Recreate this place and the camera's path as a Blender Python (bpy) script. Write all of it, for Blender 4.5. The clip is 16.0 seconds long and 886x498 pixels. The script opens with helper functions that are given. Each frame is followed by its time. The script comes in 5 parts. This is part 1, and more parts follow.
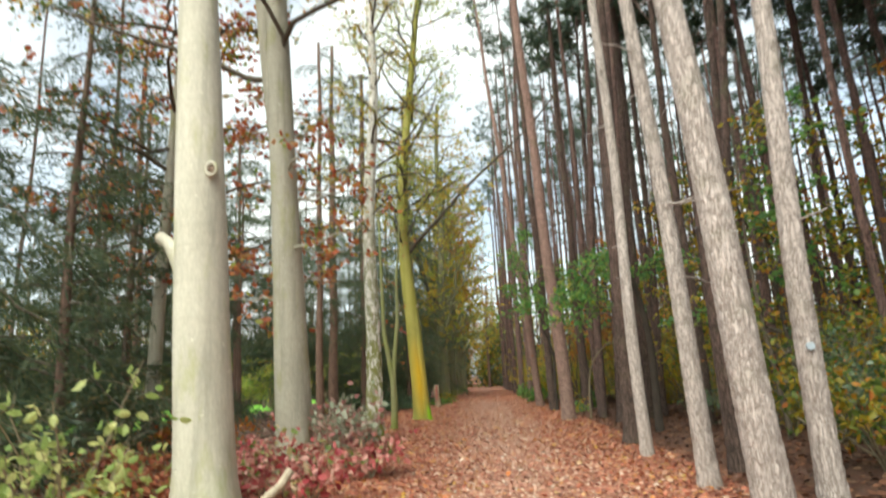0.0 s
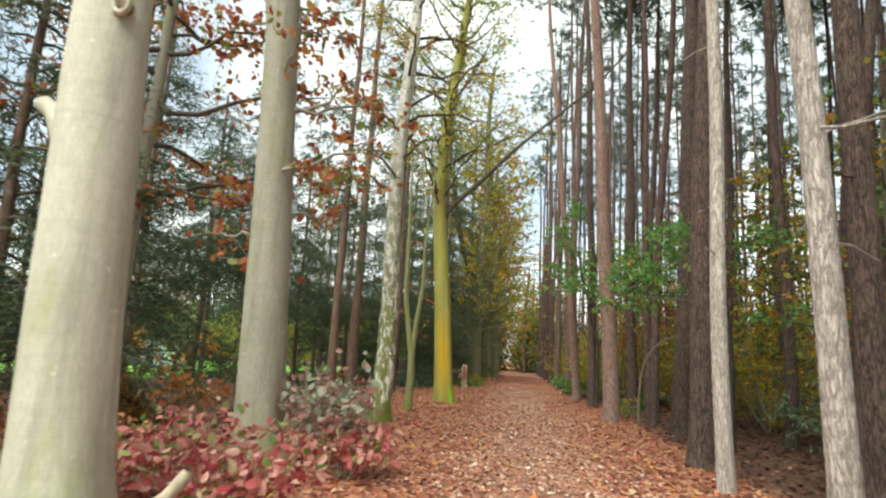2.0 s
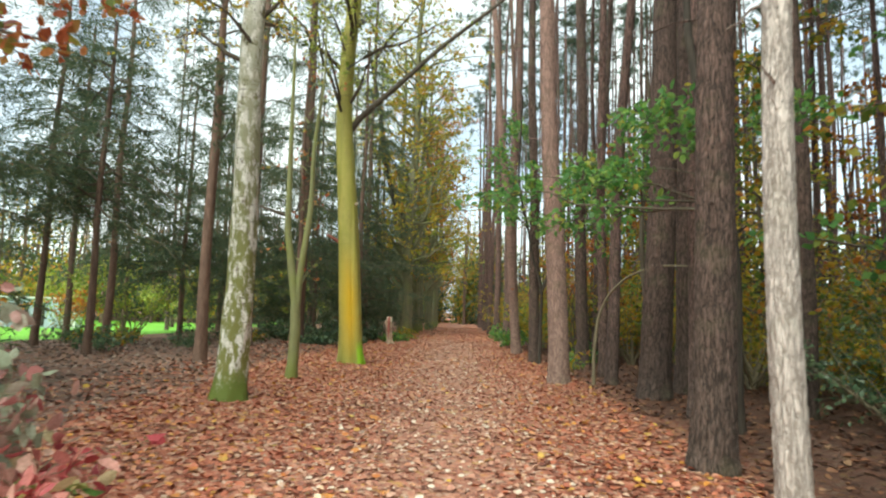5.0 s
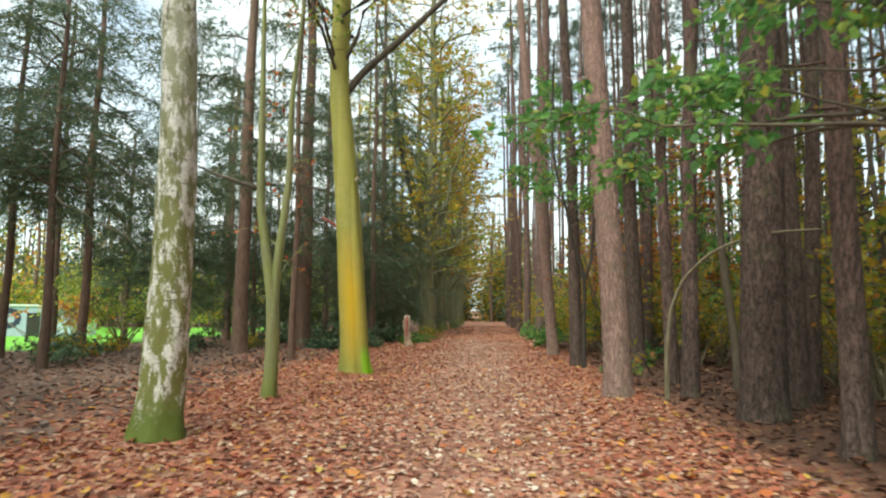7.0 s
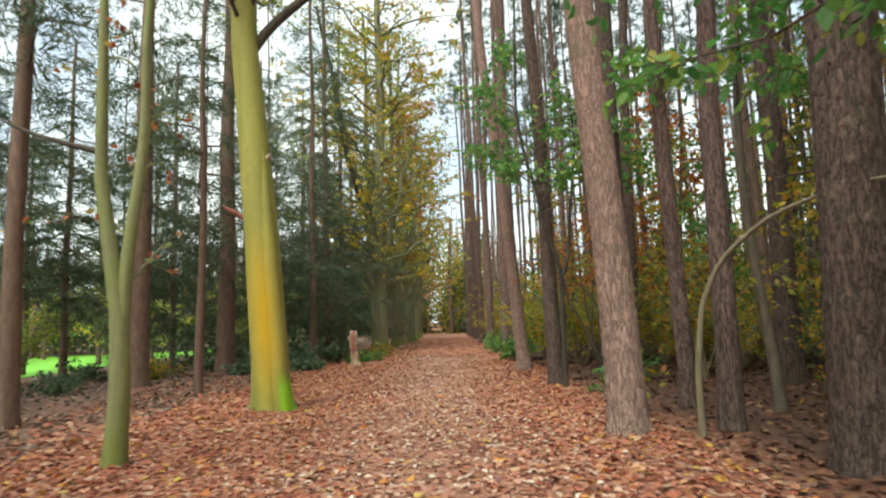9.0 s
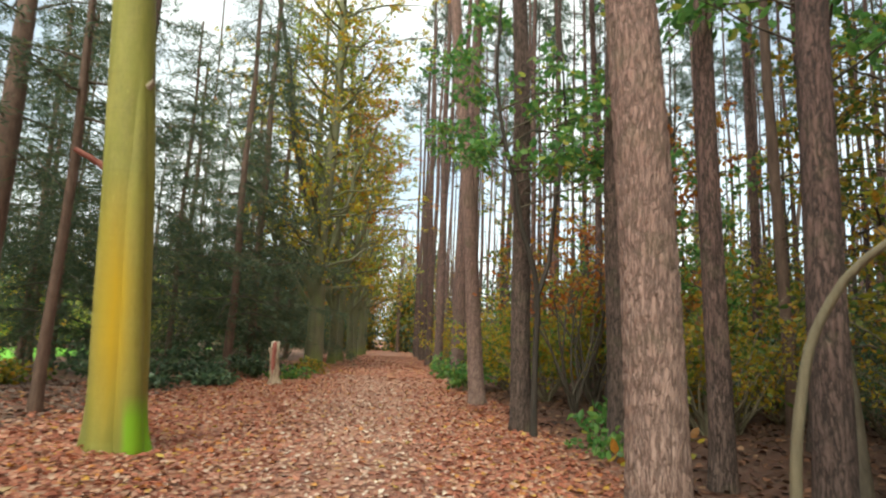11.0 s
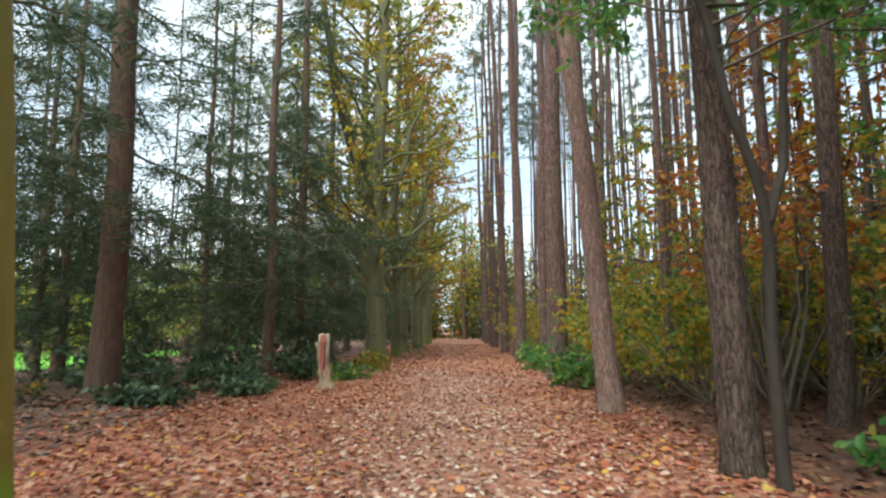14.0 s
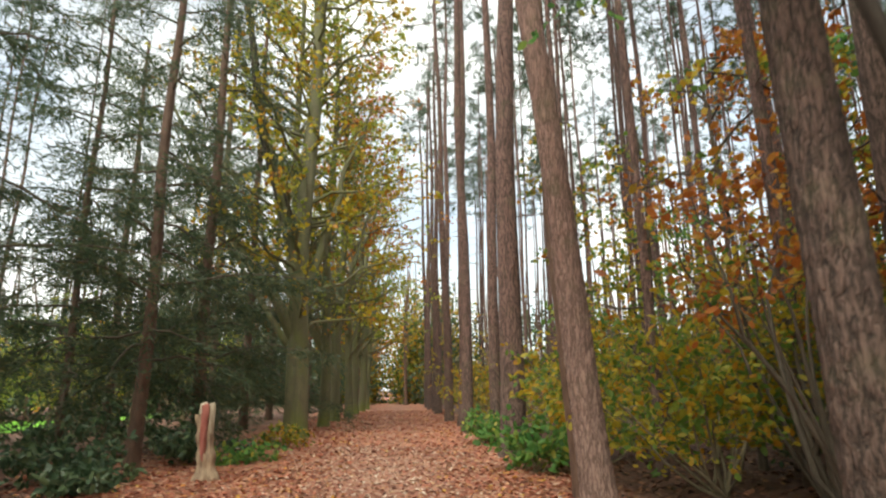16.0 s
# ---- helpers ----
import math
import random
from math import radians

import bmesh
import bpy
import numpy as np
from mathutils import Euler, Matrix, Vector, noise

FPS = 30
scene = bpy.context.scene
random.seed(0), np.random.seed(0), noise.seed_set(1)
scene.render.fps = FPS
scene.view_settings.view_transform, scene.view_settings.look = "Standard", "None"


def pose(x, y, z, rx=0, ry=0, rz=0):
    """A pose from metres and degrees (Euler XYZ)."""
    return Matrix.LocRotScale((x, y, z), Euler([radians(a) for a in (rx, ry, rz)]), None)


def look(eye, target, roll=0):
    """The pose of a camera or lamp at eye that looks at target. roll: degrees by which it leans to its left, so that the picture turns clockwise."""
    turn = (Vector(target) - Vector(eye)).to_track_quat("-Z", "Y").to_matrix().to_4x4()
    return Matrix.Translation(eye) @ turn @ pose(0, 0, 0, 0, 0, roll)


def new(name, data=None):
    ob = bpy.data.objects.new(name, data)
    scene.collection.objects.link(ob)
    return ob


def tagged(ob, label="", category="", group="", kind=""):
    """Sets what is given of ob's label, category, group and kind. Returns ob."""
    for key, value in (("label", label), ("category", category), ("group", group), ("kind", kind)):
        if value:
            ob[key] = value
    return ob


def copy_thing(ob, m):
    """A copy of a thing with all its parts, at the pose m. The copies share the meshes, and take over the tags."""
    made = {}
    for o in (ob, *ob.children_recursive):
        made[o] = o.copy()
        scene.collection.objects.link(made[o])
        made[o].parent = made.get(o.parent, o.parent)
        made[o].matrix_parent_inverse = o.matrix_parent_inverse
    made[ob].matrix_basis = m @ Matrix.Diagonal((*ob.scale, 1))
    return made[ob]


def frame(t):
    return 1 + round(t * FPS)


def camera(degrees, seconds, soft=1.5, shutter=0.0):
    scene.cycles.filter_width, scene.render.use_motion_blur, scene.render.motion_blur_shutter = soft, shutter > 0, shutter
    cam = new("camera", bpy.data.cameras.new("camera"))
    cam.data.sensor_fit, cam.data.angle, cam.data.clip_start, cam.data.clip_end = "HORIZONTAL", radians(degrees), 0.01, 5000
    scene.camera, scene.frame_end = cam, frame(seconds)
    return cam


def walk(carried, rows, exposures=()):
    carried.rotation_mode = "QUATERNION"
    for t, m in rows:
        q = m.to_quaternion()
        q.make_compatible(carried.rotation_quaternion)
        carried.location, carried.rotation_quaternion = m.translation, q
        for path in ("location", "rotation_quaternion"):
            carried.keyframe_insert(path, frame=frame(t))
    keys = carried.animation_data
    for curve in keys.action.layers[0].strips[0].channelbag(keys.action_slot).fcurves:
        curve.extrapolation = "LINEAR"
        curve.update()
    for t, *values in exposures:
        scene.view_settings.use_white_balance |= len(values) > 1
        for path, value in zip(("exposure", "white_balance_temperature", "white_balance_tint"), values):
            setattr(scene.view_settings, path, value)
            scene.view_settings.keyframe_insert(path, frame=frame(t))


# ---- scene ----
cam = camera(74.8, 16.0, soft=2.2, shutter=0.5)
METRES, EYE, TILT, LEAN, TURN = 21.7, 1.5, 0.0, 0.0, 3.0
ROWS = [
    (0.0, 0.0, 0.0, 0.0, 0.61, 12.51, 2.77),
    (0.5, 0.0036, 0.0272, -0.0006, 0.67, 8.05, 1.26),
    (1.0, 0.0044, 0.0542, -0.0016, 2.64, 8.25, -0.66),
    (1.5, 0.0057, 0.0852, -0.0013, 3.58, 9.1, -3.15),
    (2.0, 0.0104, 0.1181, -0.0002, 4.0, 10.48, -3.25),
    (2.5, 0.0159, 0.1523, 0.0003, 0.19, 10.98, -1.7),
    (3.0, 0.0225, 0.1837, -0.0009, -1.53, 10.95, -0.54),
    (3.5, 0.0291, 0.2169, -0.0023, -3.78, 9.28, -1.44),
    (4.0, 0.0344, 0.2473, -0.0032, -2.97, 7.04, -1.7),
    (6.5, 0.0517, 0.4062, -0.0049, 0.29, 5.97, -0.8),
    (7.0, 0.0511, 0.4383, -0.0064, 1.25, 6.0, -0.31),
    (7.5, 0.0502, 0.47, -0.0053, 2.93, 6.0, 0.76),
    (8.0, 0.0541, 0.4998, -0.0058, 4.43, 6.79, 2.34),
    (8.5, 0.0587, 0.5353, -0.0071, -0.8, 7.2, 3.07),
    (9.0, 0.0615, 0.5678, -0.008, -2.6, 7.16, 2.09),
    (11.5, 0.0766, 0.7237, -0.0081, -9.52, 9.35, -3.65),
    (12.0, 0.077, 0.7552, -0.0088, -12.85, 8.44, -2.27),
    (12.5, 0.0735, 0.7863, -0.0094, -11.78, 6.91, -1.33),
    (13.0, 0.0696, 0.8163, -0.0095, -3.88, 6.33, -0.81),
    (13.5, 0.0649, 0.8461, -0.0098, -1.84, 6.62, 0.35),
    (14.0, 0.0646, 0.8754, -0.0103, -1.71, 7.59, 0.49),
    (14.5, 0.0651, 0.9039, -0.0082, -4.72, 11.5, 1.18),
    (15.0, 0.0698, 0.9356, -0.0079, -5.37, 15.0, 0.31),
    (15.5, 0.0728, 0.9605, -0.0086, -6.77, 14.83, 0.5),
    (16.0, 0.0808, 0.9921, -0.0095, -7.16, 13.63, 0.8),
]
walk(cam, [(t, pose(0, 0, EYE, TILT, LEAN, TURN) @ pose(METRES * x, METRES * y, METRES * z, 90 + pitch, roll, yaw)) for t, x, y, z, yaw, pitch, roll in ROWS],
     [(0.0, 0.68, 6750, 0), (2.0, 0.63, 6750, -1), (4.0, 0.72, 6600, -4), (7.0, 0.78, 6600, -5), (9.0, 0.77, 6700, -3), (12.5, 0.68, 6800, -1), (13.0, 0.7, 6500, -1), (13.5, 0.74, 6000, -3), (14.0, 0.74, 6150, -2), (15.0, 0.74, 6650, 0), (16.0, 0.74, 7100, 3)])

# ---- world, sun, exposure ----
world = bpy.data.worlds.new("overcast_sky")
scene.world = world
world.use_nodes = True
wn, wl = world.node_tree.nodes, world.node_tree.links
wn.clear()
w_out = wn.new("ShaderNodeOutputWorld")
w_bg = wn.new("ShaderNodeBackground")
w_sky = wn.new("ShaderNodeTexSky")
w_sky.sky_type = "NISHITA"
w_sky.sun_disc = False
w_sky.sun_elevation, w_sky.sun_rotation = radians(52), radians(-159)
w_tc = wn.new("ShaderNodeTexCoord")
w_noise = wn.new("ShaderNodeTexNoise")
w_noise.inputs["Scale"].default_value = 2.6
w_noise.inputs["Detail"].default_value = 6
w_ramp = wn.new("ShaderNodeValToRGB")
w_ramp.color_ramp.elements[0].position, w_ramp.color_ramp.elements[1].position = 0.4, 0.6
w_ramp.color_ramp.elements[0].color = (0.35, 0.35, 0.35, 1)
w_mix = wn.new("ShaderNodeMix")
w_mix.data_type = "RGBA"
w_mix.inputs["B"].default_value = (6.4, 6.6, 6.9, 1)
wl.new(w_tc.outputs["Generated"], w_noise.inputs["Vector"])
wl.new(w_noise.outputs["Fac"], w_ramp.inputs["Fac"])
wl.new(w_ramp.outputs["Color"], w_mix.inputs["Factor"])
wl.new(w_sky.outputs["Color"], w_mix.inputs["A"])
wl.new(w_mix.outputs["Result"], w_bg.inputs["Color"])
w_bg.inputs["Strength"].default_value = 0.15
wl.new(w_bg.outputs["Background"], w_out.inputs["Surface"])

sun_data = bpy.data.lights.new("sun", "SUN")
sun_data.energy, sun_data.angle, sun_data.color = 3.5, radians(45), (1.0, 0.95, 0.88)
sun = new("sun", sun_data)
sun.matrix_world = look((-7, -12, 25), (0, 6, 0))


# ---- materials ----
def material(name):
    m = bpy.data.materials.new(name)
    m.use_nodes = True
    nt = m.node_tree
    bsdf = nt.nodes["Principled BSDF"]
    return m, nt, bsdf


def node(nt, kind, **values):
    n = nt.nodes.new(kind)
    for k, v in values.items():
        n.inputs[k].default_value = v
    return n


def ramp(nt, stops, source, interp="LINEAR"):
    r = nt.nodes.new("ShaderNodeValToRGB")
    cr = r.color_ramp
    cr.interpolation = interp
    while len(cr.elements) < len(stops):
        cr.elements.new(0.5)
    for e, (p, c) in zip(cr.elements, stops):
        e.position, e.color = p, (*c, 1)
    nt.links.new(source, r.inputs["Fac"])
    return r.outputs["Color"]


def mixed(nt, fac, a, b, mode="MIX"):
    m = nt.nodes.new("ShaderNodeMix")
    m.data_type, m.blend_type = "RGBA", mode
    for value, key in ((fac, "Factor"), (a, "A"), (b, "B")):
        if isinstance(value, (int, float)):
            m.inputs[key].default_value = value
        elif isinstance(value, tuple):
            m.inputs[key].default_value = (*value, 1)
        else:
            nt.links.new(value, m.inputs[key])
    return m.outputs["Result"]


def math_node(nt, op, a, b=0.0, clamp=False):
    m = nt.nodes.new("ShaderNodeMath")
    m.operation, m.use_clamp = op, clamp
    for i, v in enumerate((a, b)):
        if isinstance(v, (int, float)):
            m.inputs[i].default_value = v
        else:
            nt.links.new(v, m.inputs[i])
    return m.outputs[0]


def coords(nt, scale=(1, 1, 1)):
    tc = nt.nodes.new("ShaderNodeTexCoord")
    mp = nt.nodes.new("ShaderNodeMapping")
    mp.inputs["Scale"].default_value = scale
    nt.links.new(tc.outputs["Object"], mp.inputs["Vector"])
    return mp.outputs["Vector"], tc.outputs["Object"]


def noise_tex(nt, vec, scale, detail=5.0, rough=0.6):
    n = node(nt, "ShaderNodeTexNoise", Scale=scale, Detail=detail, Roughness=rough)
    nt.links.new(vec, n.inputs["Vector"])
    return n.outputs["Fac"]


def bump(nt, bsdf, height, strength, distance):
    b = node(nt, "ShaderNodeBump", Strength=strength, Distance=distance)
    nt.links.new(height, b.inputs["Height"])
    nt.links.new(b.outputs["Normal"], bsdf.inputs["Normal"])


def pine_bark(name, low_a, low_b, high_a, high_b, groove, vary=0.6):
    """Plated bark: long ragged fissures between flaking plates, redder higher up."""
    m, nt, bsdf = material(name)
    vec, obj = coords(nt, (20, 20, 3.4))
    flat, _ = coords(nt, (44, 44, 11))
    fiss = noise_tex(nt, vec, 1.0, 4, 0.62)
    ridge = math_node(nt, "ABSOLUTE", math_node(nt, "SUBTRACT", fiss, 0.5))
    warp = nt.nodes.new("ShaderNodeVectorMath")
    warp.operation = "MULTIPLY_ADD"
    wv = node(nt, "ShaderNodeTexNoise", Scale=1.1, Detail=3.0)
    nt.links.new(vec, wv.inputs["Vector"])
    nt.links.new(wv.outputs["Color"], warp.inputs[0])
    warp.inputs[1].default_value = (1.7, 1.7, 1.7)
    nt.links.new(vec, warp.inputs[2])
    vor = node(nt, "ShaderNodeTexVoronoi", Scale=1.25)
    vor.feature = "DISTANCE_TO_EDGE"
    nt.links.new(warp.outputs[0], vor.inputs["Vector"])
    edge = vor.outputs["Distance"]
    flake = noise_tex(nt, flat, 1.0, 5, 0.7)
    big = noise_tex(nt, obj, 1.7, 4)
    sep = nt.nodes.new("ShaderNodeSeparateXYZ")
    nt.links.new(obj, sep.inputs[0])
    low = ramp(nt, [(0.3, low_a), (0.7, low_b)], flake)
    high = ramp(nt, [(0.3, high_a), (0.7, high_b)], flake)
    hz = math_node(nt, "MULTIPLY", math_node(nt, "ADD", sep.outputs["Z"], math_node(nt, "MULTIPLY", big, 3.0)), 0.22, True)
    plate = mixed(nt, hz, low, high)
    g1 = ramp(nt, [(0.0, (0.0, 0.0, 0.0)), (0.055, (1, 1, 1))], ridge)
    g2 = ramp(nt, [(0.0, (0.25, 0.25, 0.25)), (0.1, (1, 1, 1))], edge)
    gr = mixed(nt, 1.0, g1, g2, "MULTIPLY")
    col = mixed(nt, gr, groove, plate)
    info = nt.nodes.new("ShaderNodeObjectInfo")
    shade = ramp(nt, [(0.0, (vary, vary * 0.96, vary * 0.94)), (1.0, (1.0, 0.98, 0.95))], info.outputs["Random"])
    col = mixed(nt, 1.0, col, shade, "MULTIPLY")
    algae = ramp(nt, [(0.54, (0, 0, 0)), (0.74, (0.45, 0.45, 0.45))], big)
    col = mixed(nt, algae, col, (0.15, 0.155, 0.08))
    nt.links.new(col, bsdf.inputs["Base Color"])
    bsdf.inputs["Roughness"].default_value = 0.9
    h = math_node(nt, "ADD", math_node(nt, "MINIMUM", math_node(nt, "MULTIPLY", ridge, 2.5), 0.2), math_node(nt, "MINIMUM", edge, 0.15))
    bump(nt, bsdf, math_node(nt, "ADD", h, math_node(nt, "MULTIPLY", flake, 0.15)), 0.8, 0.05)
    return m


def smooth_bark(name, pale, dark, algae, amount, warm=None, moss=0.7):
    m, nt, bsdf = material(name)
    vec, obj = coords(nt, (1, 1, 0.35))
    ring, _ = coords(nt, (0.6, 0.6, 9))
    big = noise_tex(nt, vec, 2.2, 5)
    rings = noise_tex(nt, ring, 1.3, 3)
    fine = noise_tex(nt, vec, 38, 6)
    col = ramp(nt, [(0.3, dark), (0.7, pale)], mixed(nt, 0.45, big, fine))
    col = mixed(nt, ramp(nt, [(0.58, (0, 0, 0)), (0.74, (0.35, 0.35, 0.35))], rings), col, dark)
    streak, _ = coords(nt, (9, 9, 0.5))
    runs = noise_tex(nt, streak, 1.0, 4, 0.6)
    col = mixed(nt, ramp(nt, [(0.5, (0, 0, 0)), (0.7, (0.55, 0.55, 0.55))], runs), col, tuple(c * 0.75 for c in dark))
    lich = ramp(nt, [(0.66, (0, 0, 0)), (0.7, (0.5, 0.5, 0.5))], noise_tex(nt, obj, 11, 5, 0.6))
    col = mixed(nt, lich, col, tuple(min(0.8, c * 1.25) for c in pale))
    mask = ramp(nt, [(0.62 - amount, (0, 0, 0)), (0.8 - amount * 0.5, (1, 1, 1))], noise_tex(nt, vec, 3.4, 6, 0.65))
    col = mixed(nt, mask, col, algae)
    sep = nt.nodes.new("ShaderNodeSeparateXYZ")
    nt.links.new(obj, sep.inputs[0])
    foot = math_node(nt, "MULTIPLY", math_node(nt, "SUBTRACT", math_node(nt, "ADD", 0.25, math_node(nt, "MULTIPLY", big, 0.9)), sep.outputs["Z"]), 1.6, True)
    col = mixed(nt, math_node(nt, "MULTIPLY", foot, moss), col, (0.16, 0.2, 0.04))
    if warm:
        # a band of orange algae down the trunk's weather side, and bright moss at one foot
        gx = math_node(nt, "ADD", sep.outputs["X"], math_node(nt, "MULTIPLY", sep.outputs["Z"], 0.078))
        gx = math_node(nt, "ADD", gx, math_node(nt, "MULTIPLY", math_node(nt, "SUBTRACT", big, 0.5), 0.16))
        band = math_node(nt, "SUBTRACT", 1.0, math_node(nt, "MULTIPLY", math_node(nt, "ABSOLUTE", math_node(nt, "ADD", gx, -0.04)), 3.4), True)
        zf = math_node(nt, "SUBTRACT", 1.25, math_node(nt, "MULTIPLY", math_node(nt, "ABSOLUTE", math_node(nt, "SUBTRACT", sep.outputs["Z"], 1.5)), 0.75), True)
        col = mixed(nt, math_node(nt, "MULTIPLY", band, zf, True), col, warm)
        mx = math_node(nt, "MULTIPLY", math_node(nt, "SUBTRACT", gx, 0.2), 14.0, True)
        mz = math_node(nt, "MULTIPLY", math_node(nt, "SUBTRACT", 0.62, sep.outputs["Z"]), 4.0, True)
        col = mixed(nt, math_node(nt, "MULTIPLY", mx, mz), col, (0.25, 0.5, 0.02))
    nt.links.new(col, bsdf.inputs["Base Color"])
    bsdf.inputs["Roughness"].default_value = 0.75
    bump(nt, bsdf, math_node(nt, "ADD", math_node(nt, "MULTIPLY", fine, 0.5), rings), 0.35, 0.02)
    return m


def birch_bark():
    m, nt, bsdf = material("birch_bark")
    vec, obj = coords(nt, (1, 1, 1))
    dash, _ = coords(nt, (3, 3, 26))
    fine = noise_tex(nt, obj, 30, 5)
    white = ramp(nt, [(0.3, (0.6, 0.585, 0.52)), (0.7, (0.9, 0.89, 0.84))], fine)
    marks = ramp(nt, [(0.62, (0, 0, 0)), (0.68, (1, 1, 1))], noise_tex(nt, dash, 1.2, 3))
    col = mixed(nt, marks, white, (0.09, 0.075, 0.06))
    flat, _ = coords(nt, (1.4, 1.4, 0.6))
    cracks = ramp(nt, [(0.57, (0, 0, 0)), (0.63, (1, 1, 1))], noise_tex(nt, flat, 6.5, 5, 0.7))
    col = mixed(nt, cracks, col, (0.17, 0.14, 0.1))
    moss = ramp(nt, [(0.455, (0, 0, 0)), (0.515, (1, 1, 1))], noise_tex(nt, flat, 5.2, 8, 0.75))
    sep = nt.nodes.new("ShaderNodeSeparateXYZ")
    nt.links.new(obj, sep.inputs[0])
    reach = math_node(nt, "SUBTRACT", 1.3, math_node(nt, "MULTIPLY", sep.outputs["Z"], 0.14), True)
    col = mixed(nt, math_node(nt, "MULTIPLY", moss, reach), col, (0.2, 0.21, 0.06))
    foot = math_node(nt, "MULTIPLY", math_node(nt, "SUBTRACT", math_node(nt, "ADD", 0.1, math_node(nt, "MULTIPLY", fine, 0.75)), sep.outputs["Z"]), 4, True)
    col = mixed(nt, foot, col, (0.13, 0.18, 0.03))
    nt.links.new(col, bsdf.inputs["Base Color"])
    bsdf.inputs["Roughness"].default_value = 0.7
    bump(nt, bsdf, mixed(nt, 0.5, cracks, fine), 0.5, 0.03)
    return m


def plain_bark(name, a, b, scale=14):
    m, nt, bsdf = material(name)
    vec, obj = coords(nt, (1, 1, 0.25))
    f = noise_tex(nt, vec, scale, 6, 0.7)
    info = nt.nodes.new("ShaderNodeObjectInfo")
    col = ramp(nt, [(0.3, a), (0.7, b)], f)
    col = mixed(nt, 1.0, col, ramp(nt, [(0, (0.7, 0.7, 0.7)), (1, (1, 1, 1))], info.outputs["Random"]), "MULTIPLY")
    nt.links.new(col, bsdf.inputs["Base Color"])
    bsdf.inputs["Roughness"].default_value = 0.85
    bump(nt, bsdf, f, 0.6, 0.02)
    return m


def leaf_mat(name, stops, through_light=0.45, rough=0.5):
    """Leaves, each with its own colour out of the stops; light shines through them."""
    m, nt, bsdf = material(name)
    geo = nt.nodes.new("ShaderNodeNewGeometry")
    col = ramp(nt, stops, geo.outputs["Random Per Island"])
    vec, obj = coords(nt)
    spots = noise_tex(nt, obj, 55, 3)
    col = mixed(nt, 1.0, col, ramp(nt, [(0.3, (0.7, 0.66, 0.6)), (0.65, (1, 1, 1))], spots), "MULTIPLY")
    nt.links.new(col, bsdf.inputs["Base Color"])
    bsdf.inputs["Roughness"].default_value = rough
    tr = nt.nodes.new("ShaderNodeBsdfTranslucent")
    nt.links.new(col, tr.inputs["Color"])
    mix = node(nt, "ShaderNodeMixShader", Fac=through_light)
    nt.links.new(bsdf.outputs[0], mix.inputs[1])
    nt.links.new(tr.outputs[0], mix.inputs[2])
    nt.links.new(mix.outputs[0], nt.nodes["Material Output"].inputs["Surface"])
    return m


def painted_leaf(name, stops):
    """Leaves that are objects of their own, coloured one by one."""
    m, nt, bsdf = material(name)
    info = nt.nodes.new("ShaderNodeObjectInfo")
    vec, obj = coords(nt)
    col = mixed(nt, 1.0, ramp(nt, stops, info.outputs["Random"]), ramp(nt, [(0.3, (0.7, 0.66, 0.6)), (0.65, (1, 1, 1))], noise_tex(nt, obj, 40, 3)), "MULTIPLY")
    nt.links.new(col, bsdf.inputs["Base Color"])
    bsdf.inputs["Roughness"].default_value = 0.55
    return m


